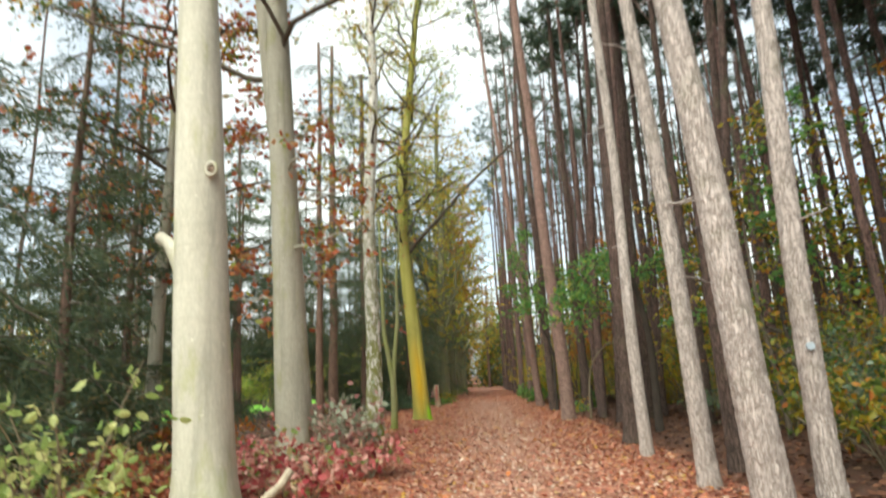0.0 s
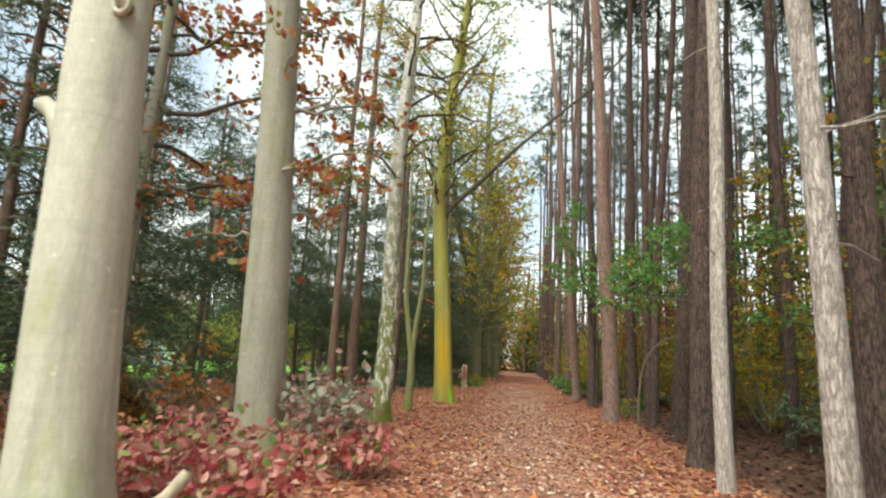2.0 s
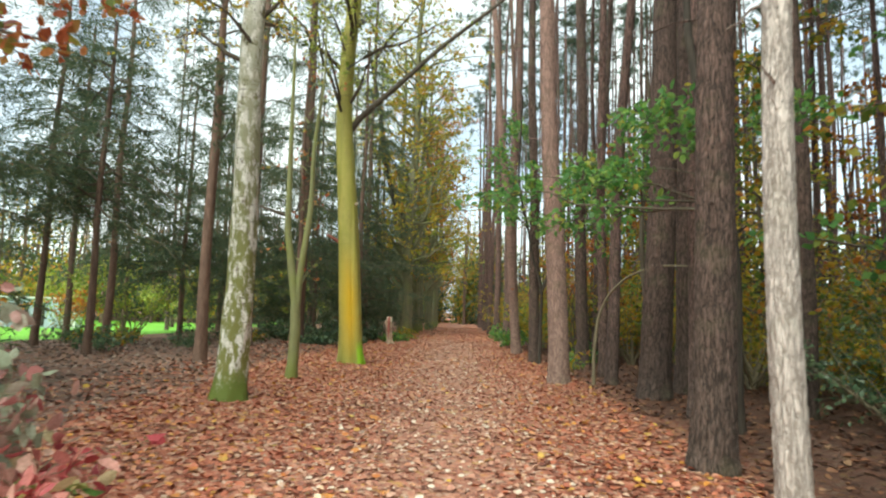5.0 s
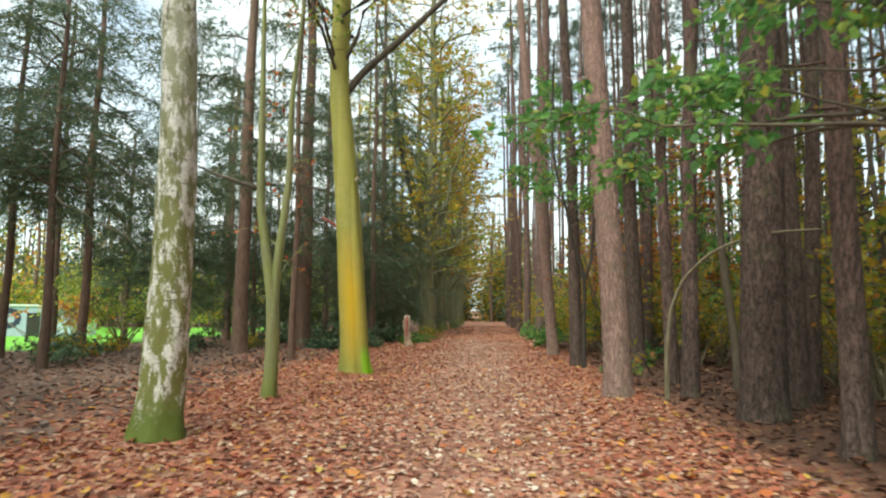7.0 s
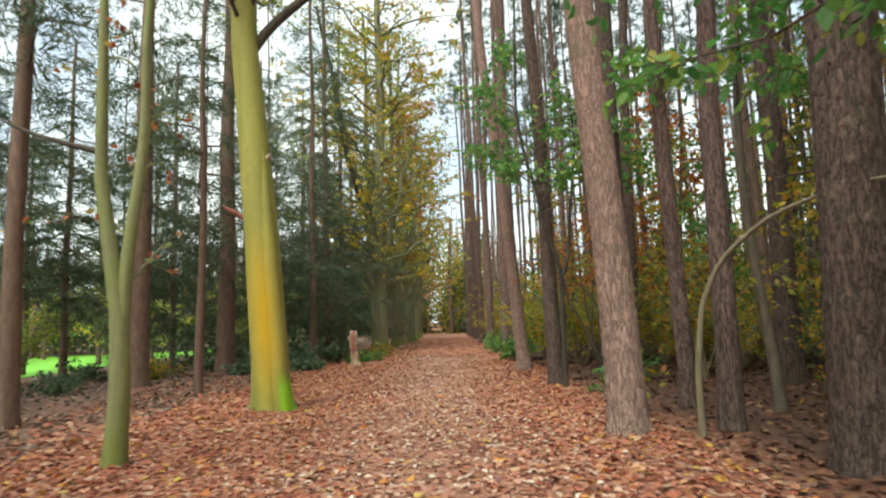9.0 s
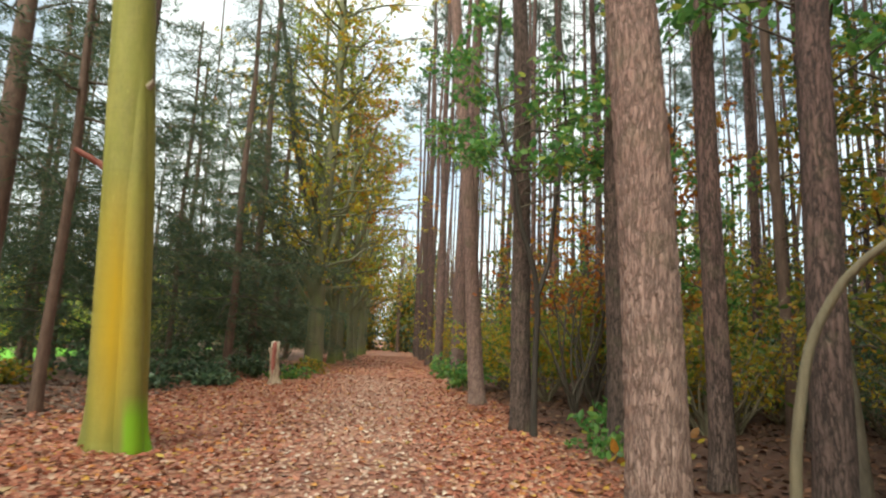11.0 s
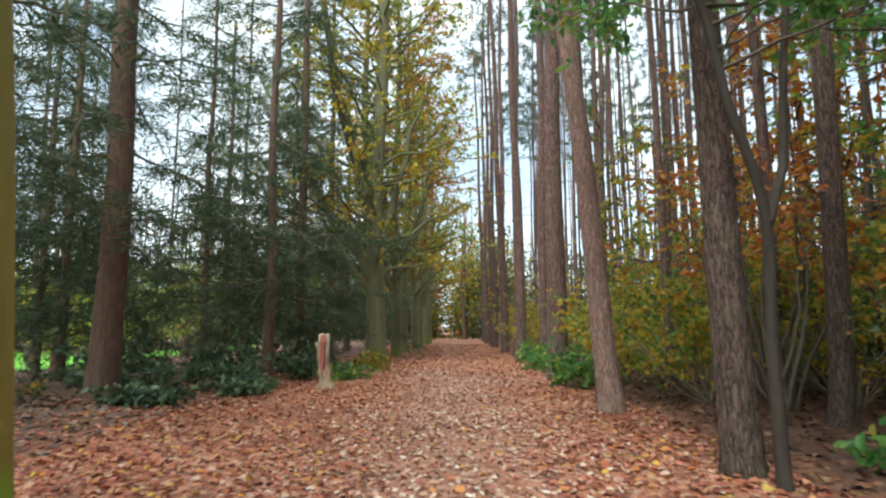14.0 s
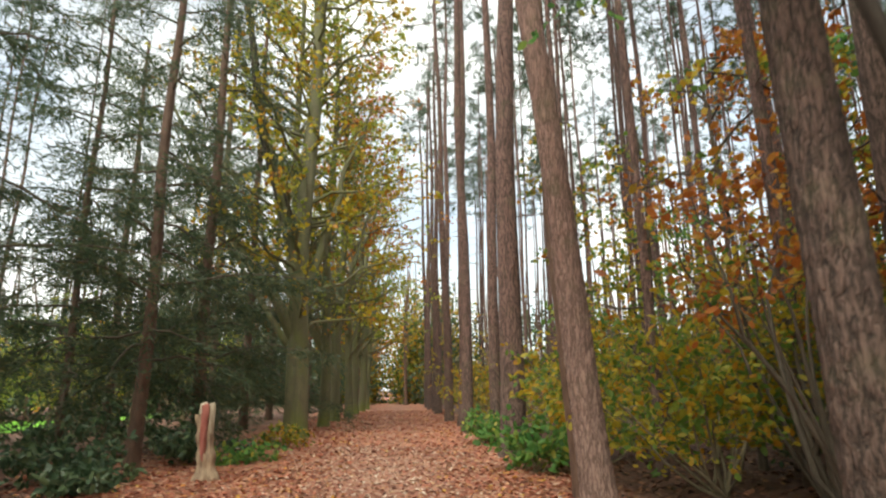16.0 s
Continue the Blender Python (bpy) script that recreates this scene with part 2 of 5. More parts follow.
def litter_ground():
    m, nt, bsdf = material("leaf_strewn_soil")
    vec, obj = coords(nt)
    vor = node(nt, "ShaderNodeTexVoronoi", Scale=19.0)
    vor.inputs["Randomness"].default_value = 1.0
    nt.links.new(obj, vor.inputs["Vector"])
    sepc = nt.nodes.new("ShaderNodeSeparateColor")
    nt.links.new(vor.outputs["Color"], sepc.inputs[0])
    col = ramp(nt, LITTER, sepc.outputs[0])
    big = noise_tex(nt, obj, 0.55, 6)
    soil = ramp(nt, [(0.45, (0, 0, 0)), (0.66, (0.6, 0.6, 0.6))], noise_tex(nt, obj, 3.1, 6, 0.7))
    col = mixed(nt, soil, col, (0.2, 0.1, 0.07))
    # the trodden line down the middle of the path
    sx = nt.nodes.new("ShaderNodeSeparateXYZ")
    nt.links.new(obj, sx.inputs[0])
    off = math_node(nt, "ADD", math_node(nt, "ABSOLUTE", math_node(nt, "SUBTRACT", sx.outputs["X"], 0.4)), math_node(nt, "MULTIPLY", math_node(nt, "SUBTRACT", big, 0.5), 1.4))
    track = math_node(nt, "MULTIPLY", math_node(nt, "SUBTRACT", 1.5, math_node(nt, "MULTIPLY", off, 1.3), True), 0.4)
    col = mixed(nt, track, col, (0.5, 0.29, 0.215))
    # shade under the pines painted into brown litter; greyer leaves towards the lawn
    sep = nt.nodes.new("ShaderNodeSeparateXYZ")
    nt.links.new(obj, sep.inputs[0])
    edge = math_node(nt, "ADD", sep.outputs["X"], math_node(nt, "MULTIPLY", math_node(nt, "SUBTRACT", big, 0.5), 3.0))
    pine_shade = math_node(nt, "MULTIPLY", math_node(nt, "MULTIPLY", math_node(nt, "SUBTRACT", edge, 2.6), 0.8, True), 0.85)
    col = mixed(nt, pine_shade, col, (0.06, 0.032, 0.021))
    grey = math_node(nt, "MULTIPLY", math_node(nt, "MULTIPLY", math_node(nt, "SUBTRACT", -3.6, edge), 0.8, True), 0.65)
    col = mixed(nt, grey, col, (0.15, 0.11, 0.085))
    col = mixed(nt, 1.0, col, ramp(nt, [(0.3, (0.6, 0.55, 0.52)), (0.7, (1, 1, 1))], big), "MULTIPLY")
    nt.links.new(col, bsdf.inputs["Base Color"])
    bsdf.inputs["Roughness"].default_value = 0.8
    bump(nt, bsdf, math_node(nt, "ADD", vor.outputs["Distance"], noise_tex(nt, obj, 40, 4)), 0.7, 0.03)
    return m


def grass_mat(name, a, b):
    m, nt, bsdf = material(name)
    vec, obj = coords(nt)
    f = noise_tex(nt, obj, 9, 6, 0.7)
    g = noise_tex(nt, obj, 0.4, 3)
    col = ramp(nt, [(0.3, a), (0.7, b)], mixed(nt, 0.4, f, g))
    nt.links.new(col, bsdf.inputs["Base Color"])
    bsdf.inputs["Roughness"].default_value = 0.8
    bump(nt, bsdf, f, 0.8, 0.05)
    return m


def painted(name, colour, rough=0.6):
    m, nt, bsdf = material(name)
    vec, obj = coords(nt)
    f = noise_tex(nt, obj, 4, 6)
    col = mixed(nt, ramp(nt, [(0.35, (0.5, 0.5, 0.5)), (0.65, (0, 0, 0))], f), colour, tuple(c * 0.7 for c in colour))
    nt.links.new(col, bsdf.inputs["Base Color"])
    bsdf.inputs["Roughness"].default_value = rough
    return m


LITTER = [(0.0, (0.16, 0.058, 0.04)), (0.2, (0.4, 0.125, 0.075)), (0.48, (0.56, 0.195, 0.115)), (0.7, (0.6, 0.29, 0.19)), (0.88, (0.68, 0.48, 0.36)), (0.96, (0.68, 0.27, 0.05)), (1.0, (0.7, 0.5, 0.09))]
TRODDEN = [(0.0, (0.2, 0.09, 0.07)), (0.28, (0.46, 0.2, 0.14)), (0.54, (0.6, 0.34, 0.25)), (0.8, (0.72, 0.54, 0.43)), (0.95, (0.84, 0.74, 0.63)), (1.0, (0.7, 0.33, 0.08))]
M_PINE = pine_bark("pine_bark", (0.13, 0.098, 0.085), (0.28, 0.225, 0.195), (0.19, 0.105, 0.095), (0.36, 0.22, 0.19), (0.045, 0.032, 0.028), 0.5)
M_PINE_DARK = pine_bark("dark_pine_bark", (0.085, 0.066, 0.057), (0.2, 0.155, 0.13), (0.12, 0.075, 0.064), (0.25, 0.165, 0.14), (0.03, 0.022, 0.018), 0.8)
M_PINE_PALE = pine_bark("pale_pine_bark", (0.36, 0.32, 0.3), (0.68, 0.63, 0.6), (0.56, 0.5, 0.475), (0.82, 0.76, 0.73), (0.3, 0.26, 0.235), 0.9)
M_PINE_PINK = pine_bark("pink_pine_bark", (0.3, 0.21, 0.18), (0.56, 0.44, 0.38), (0.3, 0.175, 0.15), (0.54, 0.355, 0.305), (0.17, 0.115, 0.098), 0.9)
M_BEECH = smooth_bark("beech_bark", (0.68, 0.655, 0.55), (0.4, 0.39, 0.31), (0.36, 0.37, 0.17), 0.07, moss=0.3)
M_BEECH_DARK = smooth_bark("grey_beech_bark", (0.46, 0.435, 0.35), (0.25, 0.235, 0.185), (0.27, 0.28, 0.11), 0.09, moss=0.4)
M_MOSSY = smooth_bark("mossy_beech_bark", (0.42, 0.375, 0.09), (0.23, 0.22, 0.055), (0.29, 0.29, 0.05), 0.18, warm=(0.56, 0.36, 0.01))
M_TWIN = smooth_bark("sapling_bark", (0.33, 0.34, 0.15), (0.2, 0.21, 0.1), (0.26, 0.31, 0.07), 0.15)
M_AVENUE = smooth_bark("avenue_beech_bark", (0.22, 0.21, 0.12), (0.1, 0.095, 0.055), (0.15, 0.17, 0.055), 0.18)
M_BIRCH = birch_bark()
M_FIR_BARK = plain_bark("fir_bark", (0.1, 0.06, 0.045), (0.24, 0.15, 0.11))
M_TWIG = plain_bark("twig_bark", (0.07, 0.055, 0.04), (0.17, 0.14, 0.1))
M_TWIG_DARK = plain_bark("dark_twig_bark", (0.035, 0.028, 0.022), (0.09, 0.072, 0.055))
M_TWIG_PALE = plain_bark("pale_twig_bark", (0.2, 0.17, 0.11), (0.36, 0.31, 0.2))
M_NEEDLE_PINE = leaf_mat("pine_needles", [(0, (0.06, 0.1, 0.075)), (0.6, (0.1, 0.155, 0.11)), (1, (0.16, 0.2, 0.12))], 0.4)
M_NEEDLE_FIR = leaf_mat("fir_needles", [(0, (0.05, 0.09, 0.055)), (0.6, (0.09, 0.14, 0.075)), (0.9, (0.14, 0.17, 0.075)), (1, (0.27, 0.21, 0.09))], 0.45)
M_LEAF_YELLOW = leaf_mat("yellow_leaves", [(0, (0.26, 0.3, 0.04)), (0.35, (0.55, 0.5, 0.06)), (0.7, (0.7, 0.5, 0.04)), (0.9, (0.65, 0.3, 0.04)), (1, (0.4, 0.18, 0.05))], 0.55)
M_LEAF_LIME = leaf_mat("lime_leaves", [(0, (0.2, 0.32, 0.05)), (0.5, (0.42, 0.5, 0.09)), (1, (0.62, 0.58, 0.12))], 0.5)
M_LEAF_MIX = leaf_mat("turning_leaves", [(0, (0.08, 0.16, 0.04)), (0.35, (0.2, 0.28, 0.05)), (0.6, (0.52, 0.43, 0.05)), (0.85, (0.62, 0.36, 0.04)), (1, (0.55, 0.18, 0.04))], 0.5)
M_LEAF_ORANGE = leaf_mat("orange_leaves", [(0, (0.36, 0.1, 0.03)), (0.45, (0.64, 0.2, 0.04)), (0.8, (0.7, 0.32, 0.05)), (1, (0.6, 0.44, 0.06))], 0.5)
M_LEAF_RED = leaf_mat("red_leaves", [(0, (0.32, 0.05, 0.07)), (0.2, (0.58, 0.1, 0.12)), (0.5, (0.74, 0.3, 0.28)), (0.8, (0.82, 0.55, 0.46)), (0.92, (0.4, 0.42, 0.14)), (1, (0.15, 0.36, 0.08))], 0.4)
M_LEAF_RUST = leaf_mat("rust_leaves", [(0, (0.3, 0.06, 0.04)), (0.4, (0.6, 0.17, 0.07)), (0.68, (0.7, 0.32, 0.12)), (0.85, (0.4, 0.36, 0.08)), (1, (0.2, 0.34, 0.07))], 0.5)
M_LEAF_FRESH = leaf_mat("fresh_bramble_leaves", [(0, (0.22, 0.5, 0.05)), (0.6, (0.4, 0.68, 0.1)), (1, (0.6, 0.72, 0.16))], 0.45)
M_LEAF_BROWN = leaf_mat("brown_red_leaves", [(0, (0.2, 0.06, 0.04)), (0.4, (0.45, 0.14, 0.08)), (0.7, (0.6, 0.26, 0.13)), (0.88, (0.35, 0.38, 0.1)), (1, (0.25, 0.4, 0.08))], 0.4)
M_LEAF_PALE = leaf_mat("pale_green_leaves", [(0, (0.26, 0.42, 0.12)), (0.5, (0.48, 0.62, 0.22)), (1, (0.7, 0.72, 0.32))], 0.5)
M_LEAF_GREY = leaf_mat("grey_pink_leaves", [(0, (0.28, 0.34, 0.24)), (0.45, (0.44, 0.48, 0.37)), (0.7, (0.52, 0.32, 0.29)), (1, (0.42, 0.12, 0.13))], 0.35)
M_LEAF_GREEN = leaf_mat("green_oak_leaves", [(0, (0.09, 0.25, 0.07)), (0.5, (0.19, 0.44, 0.12)), (0.88, (0.34, 0.55, 0.13)), (1, (0.6, 0.55, 0.1))], 0.6)
M_LEAF_DARK = leaf_mat("dark_evergreen_leaves", [(0, (0.06, 0.115, 0.065)), (0.6, (0.115, 0.2, 0.11)), (1, (0.22, 0.31, 0.15))], 0.35, 0.32)
M_LEAF_HAZEL = leaf_mat("hazel_leaves", [(0, (0.13, 0.27, 0.06)), (0.3, (0.24, 0.4, 0.08)), (0.5, (0.58, 0.55, 0.08)), (0.8, (0.78, 0.58, 0.06)), (1, (0.74, 0.36, 0.05))], 0.6)
M_LITTER = leaf_mat("fallen_leaves", LITTER, 0.1, 0.6)
# brown leaves, their colour darkened to carry the shade under the pines
M_LITTER_DARK = leaf_mat("shaded_brown_leaves", [(0, (0.04, 0.02, 0.014)), (0.5, (0.13, 0.055, 0.032)), (0.85, (0.26, 0.115, 0.06)), (1, (0.36, 0.22, 0.13))], 0.05, 0.6)
M_LEAF_BRIGHT = painted_leaf("bright_fallen_leaves", [(0, (0.55, 0.16, 0.05)), (0.45, (0.65, 0.28, 0.07)), (0.75, (0.62, 0.46, 0.1)), (1, (0.6, 0.4, 0.28))])
M_LITTER_PALE = leaf_mat("trodden_leaves", TRODDEN, 0.1, 0.55)
M_LITTER_GREY = leaf_mat("grey_brown_leaves", [(0, (0.1, 0.07, 0.055)), (0.5, (0.24, 0.17, 0.14)), (0.9, (0.38, 0.3, 0.25)), (1, (0.5, 0.2, 0.1))], 0.1, 0.6)
M_GROUND = litter_ground()
M_LAWN = grass_mat("lawn_grass", (0.1, 0.3, 0.02), (0.2, 0.48, 0.04))
M_POST = plain_bark("split_wood", (0.12, 0.065, 0.045), (0.58, 0.45, 0.31), 9)
M_POST_TOP = plain_bark("red_heartwood", (0.25, 0.06, 0.05), (0.5, 0.2, 0.16), 12)
M_BARE = plain_bark("bare_wood", (0.42, 0.34, 0.24), (0.72, 0.62, 0.47), 10)
M_CUT = plain_bark("healed_wood", (0.1, 0.06, 0.045), (0.3, 0.22, 0.15), 20)


# ---- geometry helpers ----
class Geo:
    """Gathers quads for one mesh."""

    def __init__(self):
        self.v, self.f, self.n = [], [], 0

    def add(self, v, f):
        v, f = np.asarray(v, float).reshape(-1, 3), np.asarray(f, int)
        self.v.append(v)
        self.f.append(f + self.n)
        self.n += len(v)
        return self


def mesh_of(name, geo, mat, smooth=True):
    v, f = np.concatenate(geo.v), np.concatenate(geo.f)
    me = bpy.data.meshes.new(name)
    me.vertices.add(len(v))
    me.vertices.foreach_set("co", v.astype(np.float32).ravel())
    me.loops.add(f.size)
    me.loops.foreach_set("vertex_index", f.astype(np.int32).ravel())
    me.polygons.add(len(f))
    me.polygons.foreach_set("loop_start", np.arange(0, f.size, 4, dtype=np.int32))
    me.polygons.foreach_set("loop_total", np.full(len(f), 4, dtype=np.int32))
    me.polygons.foreach_set("use_smooth", np.full(len(f), smooth))
    me.update()
    me.validate()
    me.materials.append(mat)
    return me


def part(name, geo, mat, parent=None, label="", smooth=True):
    data = geo if isinstance(geo, bpy.types.Mesh) else mesh_of(name, geo, mat, smooth)
    ob = new(name, data)
    if parent:
        ob.parent = parent
    if label:
        ob["label"] = label
    return ob


def thing(name, x, y, z=0.0, label="", category="", group="", kind=""):
    ob = new(name)
    ob.location = (x, y, z)
    return tagged(ob, label, category, group, kind)


def unit(a):
    a = np.asarray(a, float)
    return a / np.maximum(np.linalg.norm(a, axis=-1, keepdims=True), 1e-9)


def tube(geo, pts, rad, seg=8, shape=None):
    """A tube along pts; shape(theta, ring) scales each ring's radius."""
    pts, rad = np.asarray(pts, float), np.asarray(rad, float)
    k = len(pts)
    d = unit(np.gradient(pts, axis=0))
    ref = np.where(np.abs(d[:, 2:3]) > 0.8, np.array([[1.0, 0, 0]]), np.array([[0, 0, 1.0]]))
    if abs(d[0, 2]) > 0.8:
        ref[:] = (1.0, 0, 0)
    a = unit(np.cross(d, ref))
    b = np.cross(d, a)
    th = np.linspace(0, 2 * np.pi, seg, endpoint=False)
    r = rad[:, None] * np.ones((k, seg))
    if shape is not None:
        r = r * shape(th[None, :] + np.zeros((k, 1)), pts[:, 2:3] + np.zeros((1, seg)))
    v = pts[:, None, :] + r[..., None] * (np.cos(th)[None, :, None] * a[:, None, :] + np.sin(th)[None, :, None] * b[:, None, :])
    i = (np.arange(k - 1)[:, None] * seg + np.arange(seg)[None, :])
    j = (np.arange(k - 1)[:, None] * seg + (np.arange(seg)[None, :] + 1) % seg)
    f = np.stack([i, i + seg, j + seg, j], -1).reshape(-1, 4)
    geo.add(v.reshape(-1, 3), f)
    return geo


def blades(geo, p, d, length, width, rng, simple=False, fold=0.25, side=None):
    """Leaves at the points p that grow along d."""
    p, d = np.asarray(p, float), unit(d)
    n = len(p)
    if n == 0:
        return geo
    if side is None:
        side = unit(np.cross(d, rng.normal(size=(n, 3))))
    nor = np.cross(d, side)
    L = (length * rng.uniform(0.65, 1.25, n))[:, None]
    W = L * width
    if simple:
        v = np.stack([p, p + d * L * 0.45 + side * W - nor * W * fold, p + d * L, p + d * L * 0.45 - side * W - nor * W * fold], 1)
        f = np.arange(4 * n).reshape(n, 4)
    else:
        h = W * fold * rng.uniform(-1.0, 1.8, (n, 1))
        tip = nor * L * rng.uniform(-0.25, 0.1, (n, 1))
        v = np.stack([p, p + d * L * 0.3 + side * W * 0.85 + nor * h, p + d * L * 0.7 + side * W * 0.75 + nor * h, p + d * L + tip,
                      p + d * L * 0.7 - side * W * 0.75 + nor * h, p + d * L * 0.3 - side * W * 0.85 + nor * h], 1)
        o = 6 * np.arange(n)[:, None]
        f = np.concatenate([o + np.array([[0, 1, 2, 3]]), o + np.array([[0, 3, 4, 5]])])
    return geo.add(v.reshape(-1, 3), f)


def limb(p0, d, length, droop, rng, n=8, wild=0.06):
    s = np.linspace(0, 1, n)[:, None]
    d = unit(d)
    wob = np.cumsum(rng.normal(size=(n, 3)) * wild * length / n, 0)
    wob[0] = 0
    return np.asarray(p0) + d * s * length + wob + np.array([0, 0, -1.0]) * droop * length * s ** 2


def at_along(pts, s):
    k = len(pts) - 1
    i = np.clip((s * k).astype(int), 0, k - 1)
    f = (s * k - i)[:, None]
    return pts[i] * (1 - f) + pts[i + 1] * f, unit(pts[i + 1] - pts[i])


def twigged(wood, leaf, pts, rng, twigs, twig_len, per, size, width, start=0.25, simple=False, r=0.006, flat=0.5, droop=0.15, seg=3):
    """Twigs with leaves along a limb."""
    p, d = at_along(pts, rng.uniform(start, 1.0, twigs))
    td = unit(d * 0.7 + rng.normal(size=(twigs, 3)) * np.array([1, 1, flat]))
    tl = twig_len * rng.uniform(0.5, 1.3, twigs)
    for k in range(twigs):
        q = limb(p[k], td[k], tl[k], droop, rng, 4, 0.2)
        if r > 0:
            tube(wood, q, np.linspace(r, r * 0.4, 4), seg)
        lp, ld = at_along(q, rng.uniform(0.15, 1.0, per))
        ld = unit(ld * 0.6 + rng.normal(size=(per, 3)) * 0.8 + np.array([0, 0, -0.25]))
        blades(leaf, lp + rng.normal(size=(per, 3)) * size * 0.3, ld, size, width, rng, simple)


def cells(u, w, period, rng_seed, cu, cw):
    """Edge distance in a jittered grid over (u, w), that repeats after period cells in u."""
    rng = np.random.default_rng(rng_seed)
    ju, jw = rng.uniform(0.1, 0.9, (period, 512)), rng.uniform(0.1, 0.9, (period, 512))
    gu, gw = u / cu, w / cw
    iu, iw = np.floor(gu).astype(int), np.floor(gw).astype(int)
    f1, f2 = np.full(u.shape, 9.0), np.full(u.shape, 9.0)
    for a in (-1, 0, 1):
        for b in (-1, 0, 1):
            x, y = iu + a, iw + b
            dd = np.hypot(x + ju[x % period, y % 512] - gu, y + jw[x % period, y % 512] - gw)
            f2 = np.where(dd < f1, f1, np.minimum(f2, dd))
            f1 = np.minimum(f1, dd)
    return f2 - f1


def ground_z(x, y):
    x, y = np.asarray(x, float), np.asarray(y, float)
    t = np.clip((-x - 9) / 20, 0, 1)
    z = -0.85 * t * t * (3 - 2 * t) * np.clip((y - 5) / 12, 0, 1)
    z = z + 0.025 * np.sin(x * 1.7 + 0.6 * y) * np.sin(y * 0.9 + 0.4) + 0.012 * np.sin(3.1 * x + 1) * np.sin(2.7 * y)
    return z + 0.1 * np.clip((np.abs(x - 0.3) - 2.2) / 2.0, 0, 1) * (0.5 + 0.5 * np.sin(x * 0.8) * np.cos(y * 0.7))


# ---- ground ----
def spaced(a, b, step, far):
    near = np.arange(a, b + step / 2, step)
    out = np.geomspace(1.5, far, 14)
    return np.concatenate([a - out[::-1], near, b + out])


gx, gy = spaced(-34, 30, 0.4, 1500), spaced(-6, 78, 0.5, 1500)
GX, GY = np.meshgrid(gx, gy, indexing="ij")
gv = np.stack([GX, GY, ground_z(GX, GY)], -1).reshape(-1, 3)
gi = (np.arange(len(gx) - 1)[:, None] * len(gy) + np.arange(len(gy) - 1)[None, :])
gf = np.stack([gi, gi + len(gy), gi + len(gy) + 1, gi + 1], -1).reshape(-1, 4)
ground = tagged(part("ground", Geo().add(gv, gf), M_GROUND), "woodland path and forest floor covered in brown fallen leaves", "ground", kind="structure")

# lawn beyond the trees
rng = np.random.default_rng(5)
lx, ly = np.linspace(-62, -14, 60), np.linspace(27, 74, 50)
LX, LY = np.meshgrid(lx, ly, indexing="ij")
LX2 = np.where(LX > -15, LX + 0.9 * np.sin(LY * 1.3), LX)
LY2 = np.where(LY < 28, LY + 0.9 * np.sin(LX * 0.9), LY)
lv = np.stack([LX2, LY2, ground_z(LX2, LY2) + 0.03], -1).reshape(-1, 3)
li = (np.arange(59)[:, None] * 50 + np.arange(49)[None, :])
lf = np.stack([li, li + 50, li + 51, li + 1], -1).reshape(-1, 4)
tagged(part("lawn", Geo().add(lv, lf), M_LAWN), "bright green mown lawn beyond the trees", "lawn", kind="structure")


# ---- trunks ----
def taper(z, diam, height, flare):
    r = diam / 2 * (1 - 0.72 * np.clip((z - 1) / height, 0, 1) ** 0.9)
    return r * (1 + flare * np.exp(-np.clip(z + 0.1, 0, None) / 0.28))


def pine_trunk(diam, height, lean, seed, near=False, flare=0.35):
    rng = np.random.default_rng(seed)
    g = Geo()
    ph = rng.uniform(0, 6.28, 4)
    if near:
        z = np.concatenate([np.arange(-0.2, 5.2, 0.04), np.linspace(5.4, height, 16)])
        seg = 80
        p = np.stack([lean * z + 0.03 * np.sin(z * 0.8 + ph[0]), 0.03 * np.sin(z * 0.7 + ph[1]), z], -1)
        period = max(8, int(math.pi * diam / 0.075))

        def bark(th, zz):
            e = cells(th / (2 * math.pi) * period + 0.25 * np.sin(zz * 9), zz, period, seed, 1.0, 0.17)
            return 1 + 0.075 * np.clip(e / 0.35, 0, 1) + 0.05 * np.sin(2 * th + ph[2] + zz * 0.6) * np.exp(-zz.clip(0) / 0.5) - 0.04
        tube(g, p, taper(z, diam, height, flare), seg, bark)
    else:
        z = np.concatenate([np.array([-0.2, 0.05, 0.3, 0.7]), np.linspace(1.4, height, 11)])
        p = np.stack([lean * z + 0.05 * np.sin(z * 0.6 + ph[0]), 0.05 * np.sin(z * 0.5 + ph[1]), z], -1)
        tube(g, p, taper(z, diam, height, flare), 12, lambda th, zz: 1 + 0.05 * np.sin(3 * th + ph[2] + zz) + 0.03 * np.sin(7 * th + zz * 5))
    # dead stubs
    for k in range(14):
        hz = rng.uniform(2.5, height * 0.75)
        a = rng.uniform(0, 6.28)
        r0 = float(taper(np.array([hz]), diam, height, 0)[0])
        d = np.array([math.cos(a), math.sin(a), rng.uniform(-0.1, 0.35)])
        tube(g, limb((lean * hz, 0, hz), d, r0 + rng.uniform(0.08, 0.9), 0.1, rng, 5, 0.15), np.linspace(0.018, 0.006, 5), 4)
    return g


